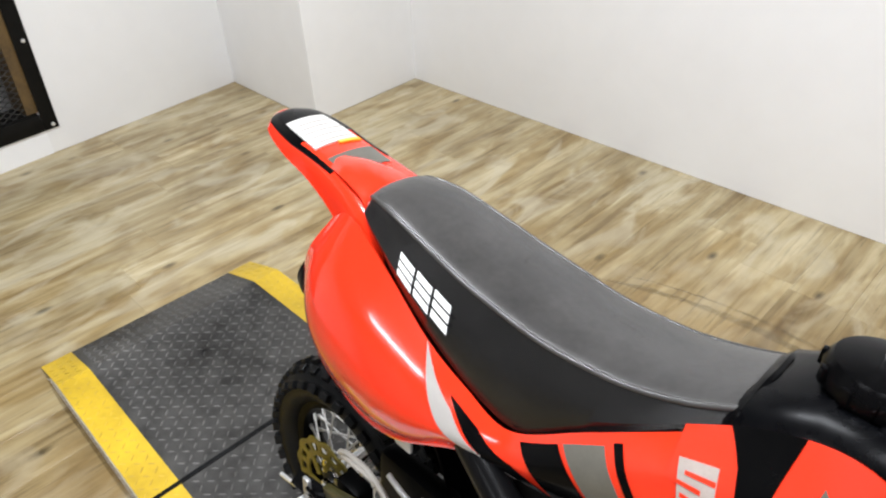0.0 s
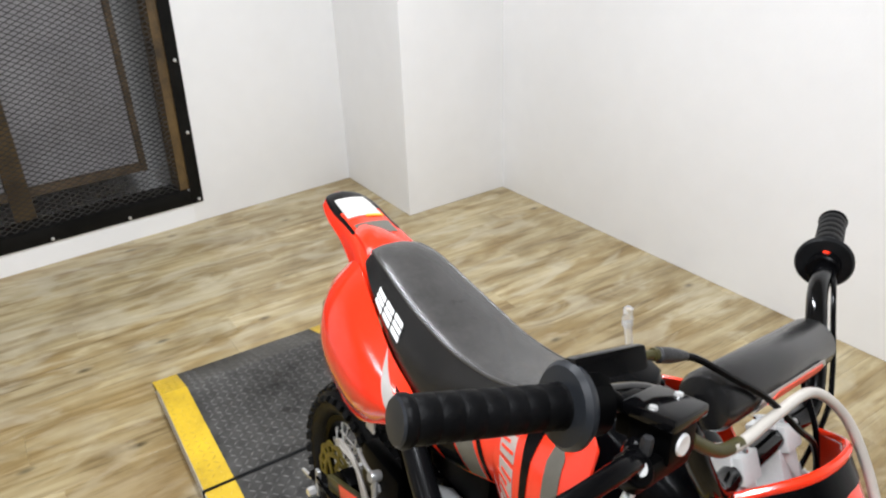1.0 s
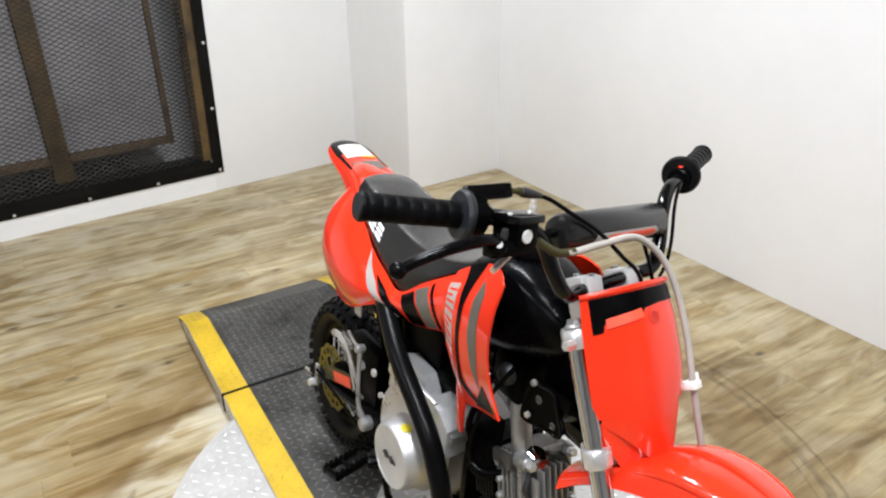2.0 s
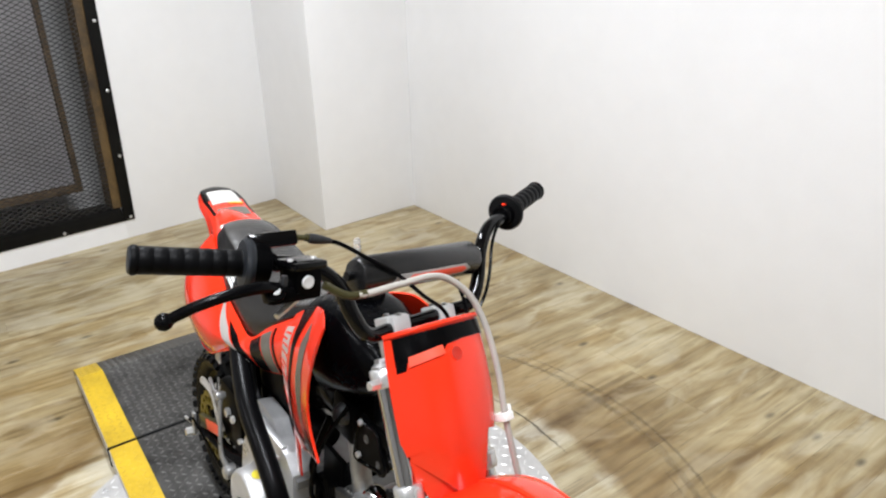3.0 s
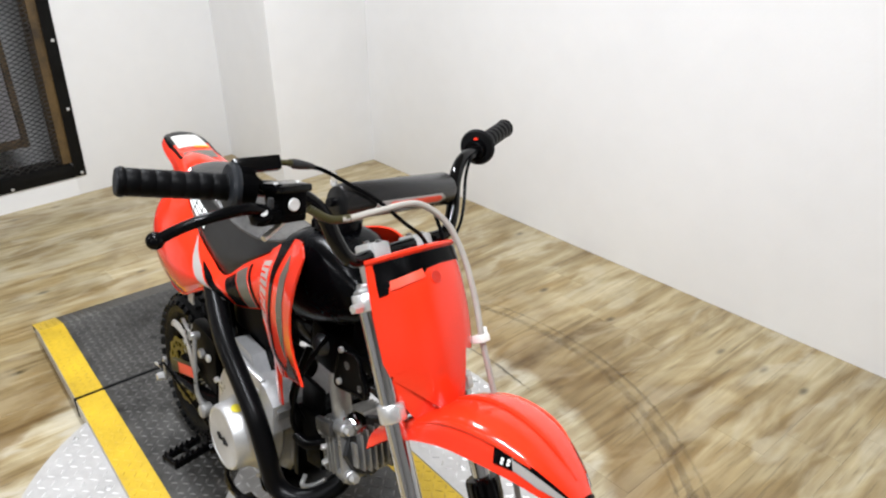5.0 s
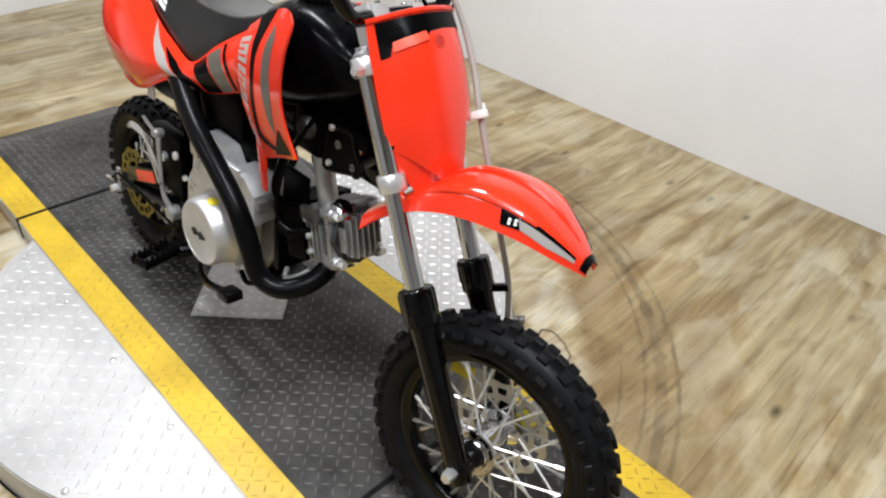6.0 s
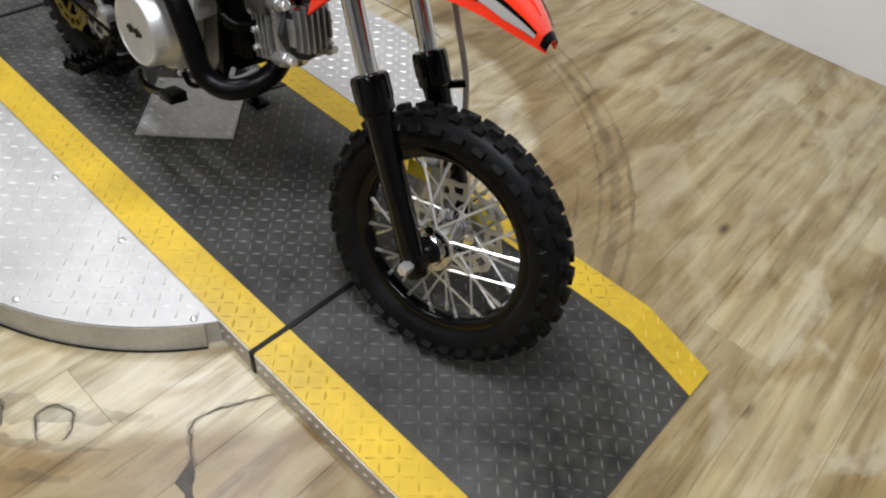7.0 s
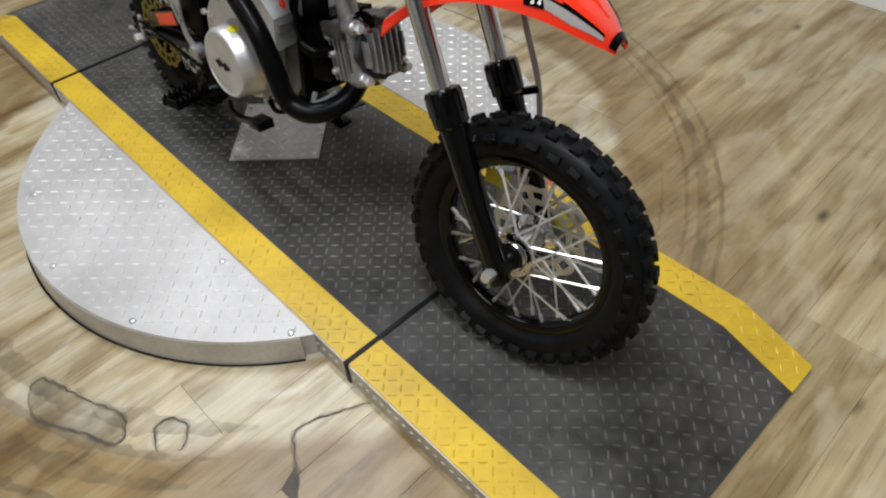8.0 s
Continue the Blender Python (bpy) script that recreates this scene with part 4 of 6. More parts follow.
fpart("pivot_bolt", lathe([(0.0066, 0), (0.0066, 0.003), (0.0050, 0.0042), (0.0012, 0.0044)], along((0.083, -0.2555, 0.3275), (0.120, -0.262, 0.345)), 18), RAWALU, master, "bright lever pivot bolt")
fpart("pivot_ear", lathe([(0.0125, -0.012), (0.0135, -0.010), (0.0135, 0.000), (0.0120, 0.0015)], along((0.083, -0.2555, 0.3275), (0.120, -0.262, 0.345)), 20), DEEPBLACK, master)
fpart("switch_spring", tube([(0.064, -0.206, 0.320), (0.062, -0.222, 0.311), (0.060, -0.236, 0.303), (0.060, -0.246, 0.298)], 0.0042, 24, 8), STEEL, master, "bright steel switch spring")
lever_root = Vector((0.074, -0.244, 0.328))
fpart("brake_lever", tube([lever_root + Vector((-0.004, 0.012, 0.002)), lever_root, (0.086, -0.275, 0.334), (0.082, -0.318, 0.331), (0.067, -0.350, 0.325), (0.051, -0.374, 0.317)], 0.0082, 34, 10, taper=[1.5, 1.25, 0.95, 0.85, 0.8, 0.8]), BLACK, bar, "black brake lever with ball end")
fpart("lever_ball", lathe([(0.0005, -0.0105), (0.006, -0.0088), (0.0095, -0.0045), (0.0105, 0), (0.0095, 0.0045), (0.006, 0.0088), (0.0005, 0.0105)], pose(0.050, -0.376, 0.3165), 16), BLACK, bar)
fpart("lever_pivot", bolt(lever_root + Vector((0.006, 0.004, 0.004)), lever_root + Vector((0.012, 0.004, 0.016)), 0.0046), IRONDARK, bar)
fpart("kill_switch", lathe([(0.016, -0.01), (0.0185, -0.008), (0.0185, 0.008), (0.016, 0.01)], along(tilt(0.0385, 0.236, 0.381), tilt(0.0365, 0.255, 0.385)), 20), BLACK, bar)
fpart("stop_button", lathe([(0.0045, 0), (0.004, 0.003), (0.002, 0.004)], along(tilt(0.044, 0.236, 0.3965), tilt(0.054, 0.236, 0.412)), 12), RED, bar, "red stop button")

# hoses and cables
fpart("brake_hose", tube([(0.088, -0.141, 0.304), (0.090, -0.120, 0.304), (0.092, -0.07, 0.308), (0.096, 0.0, 0.309), (0.101, 0.045, 0.276), (0.104, 0.064, 0.225), (0.104, 0.070, 0.155), (0.102, 0.067, 0.088), (0.092, 0.078, 0.0), (0.076, 0.098, -0.1), (0.068, 0.104, -0.2), (0.045, 0.092, -0.31)], 0.0050, 90, 10), HOSE, label="milky translucent brake hose")
fpart("hose_sleeve", tube([(0.082, -0.185, 0.325), (0.084, -0.165, 0.311), (0.086, -0.150, 0.305), (0.089, -0.128, 0.304)], 0.0056, 16, 10), OLIVE, label="dark olive hose sleeve")
clipbm = box(-0.012, 0.010, -0.008, 0.012, -0.006, 0.006, 0.002, None, pose(0.101, 0.064, 0.088))
box(-0.004, 0.006, 0.008, 0.014, -0.004, 0.016, 0.001, clipbm, pose(0.101, 0.064, 0.088))
fpart("hose_clip", clipbm, WHITEPLASTIC, label="white plastic hose clip")
fpart("hose_clamp", box(-0.022, 0.012, -0.006, 0.009, -0.006, 0.006, 0.002, None, pose(0.058, 0.101, -0.2)), BLACK)
fpart("throttle_cable", tube([(0.0735, -0.160, 0.3815), (0.077, -0.142, 0.374), (0.085, -0.110, 0.350), (0.091, -0.074, 0.324), (0.092, -0.033, 0.286), (0.085, 0.008, 0.255), (0.06, 0.04, 0.20), (0.01, 0.05, 0.12), (-0.04, 0.03, 0.06)], 0.0031, 60, 8), BLACK, label="black control cable")
fpart("switch_wire", tube([(0.050, 0.232, 0.392), (0.062, 0.19, 0.376), (0.066, 0.160, 0.346), (0.062, 0.138, 0.29), (0.056, 0.11, 0.25), (0.02, 0.06, 0.18)], 0.0028, 30, 8), BLACK)
fpart("clutch_cable", tube([(0.06, 0.07, 0.30), (0.058, 0.078, 0.24), (0.04, 0.07, 0.16), (0.0, 0.05, 0.08)], 0.003, 24, 8), BLACK)
cal = fpart("brake_caliper", box(-0.03, 0.03, 0.046, 0.082, -0.036, 0.036, 0.008, None, pose(0.0, 0, -0.352) @ pose(0, 0, 0, 0, 25, 0)), CAST, label="cast front brake caliper with yellow stickers")
fpart("sticker", box(-0.024, 0.022, 0.0445, 0.0458, -0.012, 0.016, 0.0004, None, pose(-0.015, 0, -0.33) @ pose(0, 0, 0, 0, 25, 0)), LIMEDOT, cal, "yellow sticker")
fpart("sticker", box(-0.016, 0.014, 0.0445, 0.0458, -0.014, 0.014, 0.0004, None, pose(0.093, 0, -0.41) @ pose(0, 0, 0, 0, 60, 0)), LIMEDOT, cal, "yellow sticker")
fpart("carrier", box(-0.02, 0.02, 0.046, 0.062, -0.03, 0.03, 0.004, None, pose(0.093, 0, -0.41) @ pose(0, 0, 0, 0, 60, 0)), CAST, cal)

# ---- number plate and front mudguard ----
plate_net = [
    [(0.050, -0.086, 0.240), (0.092, -0.042, 0.243), (0.104, 0.006, 0.244), (0.094, 0.056, 0.243), (0.050, 0.102, 0.240)],
    [(0.046, -0.088, 0.180), (0.100, -0.046, 0.182), (0.112, 0.005, 0.182), (0.100, 0.056, 0.182), (0.046, 0.100, 0.180)],
    [(0.042, -0.086, 0.110), (0.098, -0.047, 0.108), (0.110, 0.003, 0.106), (0.098, 0.053, 0.108), (0.042, 0.094, 0.110)],
    [(0.036, -0.078, 0.055), (0.085, -0.042, 0.044), (0.098, 0.0, 0.040), (0.085, 0.044, 0.044), (0.036, 0.081, 0.055)],
    [(0.046, -0.050, -0.004), (0.072, -0.028, -0.012), (0.080, 0.0, -0.016), (0.072, 0.028, -0.012), (0.046, 0.050, -0.004)],
]
plate_skin = Skin(plate_net)
plate = fpart("number_plate", plate_skin.shell((1, 0, 0), 0.0035, 40, 30, [(0, 0), (1, 0), (1, 0.67), (0.60, 0.58), (0.60, 1), (0.40, 1), (0.40, 0.58), (0, 0.67)]), RED, label="plain red front number plate")
fpart("top_lip", tube([(0.050, -0.086, 0.240), (0.092, -0.042, 0.2435), (0.104, 0.006, 0.2445), (0.094, 0.056, 0.2435), (0.050, 0.102, 0.240)], 0.0042, 40, 8), RED, plate)
fpart("plate_decal", plate_skin.patch([(0.045, 0.02), (0.95, 0.02), (0.955, 0.135), (0.70, 0.112), (0.50, 0.112), (0.36, 0.125), (0.34, 0.145), (0.11, 0.175), (0.10, 0.215), (0.05, 0.222)], (1, 0, 0), nu=30, nv=40), BLACK, plate, "black top decal")
fpart("plate_decal", plate_skin.patch([(0.12, 0.145), (0.325, 0.120), (0.335, 0.172), (0.115, 0.200)], (1, 0, 0), 0.0026, 0.002, nu=30, nv=40), PALERED, plate, "pale red printed panel")
hole = plate_skin.at(0.42, 0.185)
fpart("plate_hole", lathe([(0.0105, 0), (0.0105, 0.0022), (0.0090, 0.0024), (0.0085, -0.004), (0.001, -0.0045)], along(hole - Vector((0.001, 0, 0)), hole + Vector((0.1, -0.012, 0.01))), 20), RED, plate)
# Darker red disc paints the shade inside the hole; the plate isn't pierced.
fpart("hole_shade", lathe([(0.0088, 0), (0.0088, 0.0028), (0.004, 0.0022), (0.001, 0.002)], along(hole - Vector((0.001, 0, 0)), hole + Vector((0.1, -0.012, 0.01))), 20), DARKRED, plate, "dark red disc for the shade inside the hole")


def chin(u, v, deep):
    """A point of the plate pushed in behind its skin."""
    return tuple(plate_skin.at(u, v) - plate_skin.normal(u, v, (1, 0, 0)) * deep)


for s in (-1, 1):
    e = lambda u: 0.5 + s * (0.5 - u)
    sink = lambda u: 0.013 * u / 0.40
    edge = lambda u, k=0.0: (0.67 - 0.09 * u / 0.40) * (1 - k) + k
    fpart("chin_facet", Skin([[chin(e(u), edge(u, k), sink(u)) for u in (0.0, 0.13, 0.27, 0.40)] for k in (0.0, 0.33, 0.67, 1.0)], 20).shell((1, s * 0.4, 0), 0.0025, 8, 8), RED, plate)
    fpart("chin_fold", Skin([[chin(e(0.40), v, d) for d in (0.0, 0.005, 0.010, 0.0145)] for v in (0.58, 0.72, 0.86, 1.0)], 20).shell((0, s, 0), 0.0025, 3, 8), RED, plate)
    fpart("chin_fold", Skin([[chin(e(u), edge(u), sink(u) * k) for k in (0.0, 0.35, 0.7, 1.08)] for u in (0.0, 0.13, 0.27, 0.40)], 20).shell((0, 0, -1), 0.0025, 3, 8), RED, plate)

guard_net = []
for x, z, w, drop in ((-0.080, -0.022, 0.046, 0.028), (-0.02, -0.010, 0.054, 0.022), (0.05, 0.008, 0.068, 0.033), (0.12, 0.012, 0.073, 0.044), (0.175, -0.004, 0.072, 0.047), (0.222, -0.038, 0.061, 0.042), (0.256, -0.088, 0.041, 0.028), (0.276, -0.136, 0.016, 0.010)):
    guard_net.append([(x - drop * 0.35, -w, z - drop), (x, -w * 0.80, z - drop * 0.22), (x + 0.002, 0, z + 0.002), (x, w * 0.80, z - drop * 0.22), (x - drop * 0.35, w, z - drop)])
guard_skin = Skin(guard_net)
guard = fpart("front_mudguard", guard_skin.shell((0.4, 0, 1), 0.0035, 24, 40), RED, label="red plastic front mudguard")
for s in (-1, 1):
    e = lambda u: 0.5 + s * (0.5 - u)
    fpart("guard_decal", guard_skin.patch([(e(0.10), 0.66), (e(0.20), 0.67), (e(0.18), 0.80), (e(0.22), 0.93), (e(0.13), 0.93), (e(0.08), 0.80)][::s], (0.4, 0.0, 1), 0.0010, nu=24, nv=40), SILVERDECAL, guard, "silver edge decal")
    fpart("guard_decal", guard_skin.patch([(e(0.07), 0.64), (e(0.19), 0.63), (e(0.21), 0.69), (e(0.09), 0.71)][::s], (0.4, 0.0, 1), 0.0018, nu=24, nv=40), BLACK, guard, "black edge decal")
    fpart("guard_decal", guard_skin.patch([(e(0.17), 0.70), (e(0.215), 0.70), (e(0.24), 0.93), (e(0.20), 0.93)][::s], (0.4, 0.0, 1), 0.0018, nu=24, nv=40), BLACK, guard, "black edge decal")
for s in (-1, 1):
    for du, dv in ((0.105, 0.668), (0.135, 0.668), (0.12, 0.690), (0.15, 0.690)):
        p = guard_skin.at(0.5 + s * (0.5 - du), dv)
        n = guard_skin.normal(0.5 + s * (0.5 - du), dv, (0.4, 0, 1))
        fpart("decal_dot", lathe([(0.0024, 0.0015), (0.0024, 0.0024), (0.001, 0.0026)], along(p, p + n * 0.1), 10), WHITEDECAL, guard)
fpart("guard_tip", guard_skin.patch([(0.10, 0.962), (0.90, 0.962), (0.90, 0.996), (0.10, 0.996)], (0.6, 0, 1), 0.0022, 0.003, nu=16, nv=60), BLACK, guard, "dark tip")
ridge = [guard_skin.at(0.5, v) + Vector((0, 0, 0.0005)) for v in (0.3, 0.45, 0.6, 0.75, 0.9)]
fpart("guard_ridge", tube(ridge, 0.006, 30, 8, taper=[0.3, 1, 1, 1, 0.3]), RED, guard)
for s in (-1, 1):
    fpart("guard_rib", tube([guard_skin.at(0.5 + 0.29 * s, v) for v in (0.28, 0.42, 0.55, 0.7, 0.88)], 0.0042, 30, 8, taper=[0.3, 1, 1, 1, 0.3]), RED, guard)

# ---- frame, swingarm, shock ----
part("head_shield", box(-0.215, -0.125, -0.034, 0.04, 0.612, 0.70, 0.014), DEEPBLACK, bike, "black plastic head shield")
part("frame_spine", tube([(-0.145, 0, 0.735), (-0.22, 0, 0.70), (-0.36, 0, 0.62), (-0.52, 0, 0.54), (-0.58, 0, 0.36)], 0.022, 30, 14), GLOSSBLACK, bike, "gloss black frame tube")
part("frame_tube", tube([(-0.125, 0, 0.66), (-0.16, 0, 0.60), (-0.20, 0, 0.565)], 0.016, 16, 12), GLOSSBLACK, bike)
for s in (-1, 1):
    part("frame_tube", tube([(-0.46, 0.04 * s, 0.58), (-0.62, 0.065 * s, 0.64), (-0.78, 0.06 * s, 0.70), (-0.90, 0.04 * s, 0.735)], 0.0105, 24, 10), GLOSSBLACK, bike)
    part("frame_tube", tube([(-0.575, 0.062 * s, 0.37), (-0.60, 0.07 * s, 0.50), (-0.66, 0.066 * s, 0.645)], 0.0105, 18, 10), GLOSSBLACK, bike)
    part("frame_plate", box(-0.615, -0.545, 0.058 * s - 0.004, 0.058 * s + 0.004, 0.26, 0.42, 0.003), GLOSSBLACK, bike)
    arm = part("swingarm_beam", tube([(-0.565, 0.072 * s, 0.305), (-0.72, 0.086 * s, 0.275), (-0.88, 0.086 * s, 0.243), (-0.99, 0.086 * s, 0.214)], 0.0175, 20, 4), GLOSSBLACK, bike, "black square swingarm beam")
    part("axle_nut", bolt((-0.955, 0.098 * s, 0.206), (-0.955, 0.118 * s, 0.206), 0.0105), STEEL, arm, "bright axle nut")
    part("adjuster_bolt", tube([(-0.985, 0.096 * s, 0.213), (-1.03, 0.096 * s, 0.203)], 0.0035, 3, 8), STEEL, arm)
part("rear_axle", tube([(-0.955, -0.10, 0.206), (-0.955, 0.10, 0.206)], 0.0075, 2, 12), STEEL, bike)
TAG = pose(-0.800, -0.094, 0.305) @ pose(0, 0, 0, 0, -20, 0)
tag = part("caliper_shield", box(-0.105, 0.052, -0.006, 0.006, -0.016, 0.015, 0.003, None, TAG), OLIVE, bike, "olive rear caliper shield with a red label")
part("label_panel", box(-0.044, 0.050, -0.0075, -0.0062, -0.013, 0.013, 0.0004, None, TAG), PALERED, tag, "plain red label")
part("rear_caliper", box(-0.900, -0.845, -0.078, -0.045, 0.235, 0.290, 0.008), DEEPBLACK, bike, "black rear brake caliper")
shock = part("shock_body", tube([(-0.60, 0, 0.335), (-0.66, 0, 0.60)], 0.018, 6, 14), DEEPBLACK, bike)
coil = []
for i in range(0, 91):
    a, u = math.tau * i / 12, i / 90
    coil.append((-0.612 - 0.044 * u + 0.028 * math.cos(a), 0.028 * math.sin(a), 0.385 + 0.19 * u + 0.006 * math.cos(a)))
part("shock_spring", tube(coil, 0.0060, 180, 6), DEEPBLACK, shock, "black coil spring")
part("airbox", box(-0.625, -0.465, -0.058, 0.058, 0.505, 0.655, 0.014), DEEPBLACK, bike, "black plastic airbox")
part("rear_linkage", box(-0.79, -0.66, -0.085, -0.052, 0.30, 0.44, 0.012, None), DEEPBLACK, bike, "black swingarm guard")
part("linkage_bolt", bolt((-0.722, -0.086, 0.385), (-0.722, -0.096, 0.385), 0.011), STEEL, bike)
part("brake_stay", tube([(-0.83, -0.112, 0.415), (-0.80, -0.118, 0.428), (-0.758, -0.112, 0.417), (-0.733, -0.110, 0.375), (-0.722, -0.104, 0.325)], 0.0036, 18, 8), HOSE, bike, "pale curved brake hose")
part("rear_guard", Skin([[(-0.72, y, 0.52 - abs(y) * 0.3), (-0.80, y, 0.515 - abs(y) * 0.3), (-0.90, y, 0.53 - abs(y) * 0.3), (-0.97, y, 0.56 - abs(y) * 0.3)] for y in (-0.055, 0, 0.055)]).shell((0, 0, 1)), BLACK, bike)
part("chain_guard", box(-0.93, -0.62, 0.046, 0.056, 0.285, 0.335, 0.006, None, pose(0, 0, 0)), DEEPBLACK, bike, "black chain guard")
part("inner_fender", Skin([[(-0.66, y, 0.36), (-0.690, y, 0.46), (-0.74, y, 0.53), (-0.82, y, 0.56)] for y in (-0.062, 0, 0.062)]).shell((0.5, 0, 1)), DEEPBLACK, bike, "black inner mud flap")
part("brake_rod", tube([(-0.94, -0.104, 0.252), (-0.80, -0.112, 0.262), (-0.62, -0.118, 0.262)], 0.0032, 12, 6), DEEPBLACK, bike)
part("brake_arm", box(-0.955, -0.940, -0.102, -0.095, 0.200, 0.262, 0.002), CAST, bike)
part("exhaust_clamp", lathe([(0.024, -0.009), (0.0255, -0.007), (0.0255, 0.007), (0.024, 0.009)], along((-0.64, -0.090, 0.597), (-0.70, -0.078, 0.614)), 24), STEEL, bike, "bright exhaust clamp")
part("hanger_plate", box(-0.728, -0.700, -0.112, -0.107, 0.520, 0.565, 0.004, None, pose(0, 0, 0)), ALU, bike, "bare metal exhaust hanger")
part("side_stand", tube([(-0.56, 0.085, 0.25), (-0.57, 0.145, 0.13), (-0.585, 0.190, 0.034)], 0.009, 12, 10), BLACK, bike, "black side stand")
part("stand_foot", box(-0.022, 0.022, -0.014, 0.022, -0.004, 0.004, 0.002, None, pose(-0.585, 0.193, 0.0285, 7.15, 0, 0)), BLACK, bike)

# ---- engine ----
case_sections = []
for y, grow in ((-0.062, 0.90), (-0.056, 0.97), (-0.03, 1.0), (0.05, 1.0), (0.078, 0.95), (0.085, 0.86)):
    ring = []
    for px, pz in ((-0.60, 0.31), (-0.585, 0.285), (-0.50, 0.272), (-0.40, 0.270), (-0.372, 0.284), (-0.352, 0.32), (-0.350, 0.38), (-0.358, 0.43), (-0.385, 0.448), (-0.43, 0.458), (-0.50, 0.455), (-0.57, 0.435), (-0.60, 0.38)):
        ring.append((-0.44 + (px + 0.44) * grow, y, 0.355 + (pz - 0.355) * grow))
    case_sections.append(ring)
engine = part("crankcase", loft(case_sections), CASTDARK, bike, "grey cast crankcase")
side_sections = []
for y, grow in ((-0.063, 0.98), (-0.100, 1.0), (-0.110, 0.96), (-0.114, 0.86)):
    ring = []
    for px, pz in ((-0.59, 0.34), (-0.575, 0.30), (-0.52, 0.276), (-0.44, 0.272), (-0.410, 0.284), (-0.392, 0.33), (-0.388, 0.40), (-0.398, 0.448), (-0.43, 0.478), (-0.49, 0.487), (-0.55, 0.455), (-0.585, 0.40)):
        ring.append((-0.46 + (px + 0.46) * grow, y, 0.365 + (pz - 0.365) * grow))
    side_sections.append(ring)
cover = part("clutch_side_cover", loft(side_sections), BRIGHTCAST, engine, "silver side cover")
CC = (-0.452, 0.356)
part("clutch_cover", lathe([(0.074, 0), (0.073, 0.010), (0.068, 0.016), (0.0655, 0.046), (0.0615, 0.0515), (0.057, 0.0525), (0.056, 0.051), (0.03, 0.051)], along((CC[0], -0.108, CC[1]), (CC[0], -0.3, CC[1])), 56), CLUTCH, engine, "round machined clutch cover")
for i in range(7):
    h = 0.004 + 0.0025 * ((i * 5) % 3)
    part("cover_mark", box(-0.0022, 0.0022, -0.0006, 0.0006, -h, h, 0.0, None, pose(CC[0] - 0.021 + 0.007 * i, -0.1595, CC[1] - 0.002) @ pose(0, 0, 0, 0, 14, 0)), BLACK, engine)
dot = Vector((-0.440, 0, 0.4225)) - Vector((CC[0], 0, CC[1]))
part("paint_dot", lathe([(0.011, -0.004), (0.011, 0.0012), (0.008, 0.002)], along((CC[0] + dot.x * 0.985, -0.134, CC[1] + dot.z * 0.985), (CC[0] + dot.x * 2, -0.134, CC[1] + dot.z * 2)), 16), LIMEDOT, engine, "yellow paint dot")
# cast ribs and a stepped facet on top of the case
part("case_rib", box(-0.575, -0.40, -0.106, -0.092, 0.458, 0.494, 0.005, None, pose(0, 0, 0)), BRIGHTCAST, engine)
part("case_facet", loft([[(x, -0.058, z0), (x, -0.096, z0), (x, -0.090, z1), (x, -0.060, z1)] for x, z0, z1 in ((-0.585, 0.42, 0.486), (-0.54, 0.42, 0.512), (-0.47, 0.42, 0.508), (-0.44, 0.42, 0.470))]), BRIGHTCAST, engine, "bright cast facet")
for k in range(3):
    part("case_rib", box(-0.40 + 0.014 * k, -0.394 + 0.014 * k, -0.100, 0.03, 0.40, 0.468 - 0.012 * k, 0.0015), BRIGHTCAST, engine)
part("case_top", loft([[(x, -0.098, z), (x, 0.04, z), (x, 0.04, z - 0.016), (x, -0.098, z - 0.016)] for x, z in ((-0.425, 0.476), (-0.385, 0.470), (-0.345, 0.452))]), CAST, engine)
part("case_nose", loft([[(x, -0.104, z), (x, -0.030, z + 0.006), (x, -0.030, z - 0.05), (x, -0.104, z - 0.06)] for x, z in ((-0.420, 0.492), (-0.385, 0.486), (-0.352, 0.462))]), BRIGHTCAST, engine, "bright cast case nose", smooth=False)
part("timing_gap", box(-0.352, -0.335, -0.062, 0.058, 0.30, 0.455, 0.004), DEEPBLACK, engine, "black cylinder base joint")
for k in range(9):
    part("stud", bolt((-0.362, -0.1135, 0.292 + 0.0185 * k), (-0.362, -0.1165, 0.292 + 0.0185 * k), 0.0028), STEEL, engine)
for px, pz in ((-0.585, 0.40), (-0.575, 0.31), (-0.51, 0.278), (-0.39, 0.288), (-0.345, 0.34), (-0.40, 0.475), (-0.53, 0.47)):
    part("case_screw", bolt((px * 0.985 - 0.007, -0.110, pz * 0.98 + 0.008), (px * 0.985 - 0.007, -0.118, pz * 0.98 + 0.008), 0.006), STEEL, engine)
part("starter_hump", lathe([(0.03, 0), (0.03, 0.10), (0.024, 0.108)], along((-0.47, -0.03, 0.495), (-0.35, -0.03, 0.520)), 20), DEEPBLACK, engine)
# cylinder and head lie forward
CYL = pose(-0.322, 0, 0.405) @ pose(0, 0, 0, 0, -15, 0)


def eng(name, bm, material, parent=None, label="", smooth=True):
    bmesh.ops.transform(bm, matrix=CYL, verts=bm.verts)
    return part(name, bm, material, parent or bike, label, smooth)


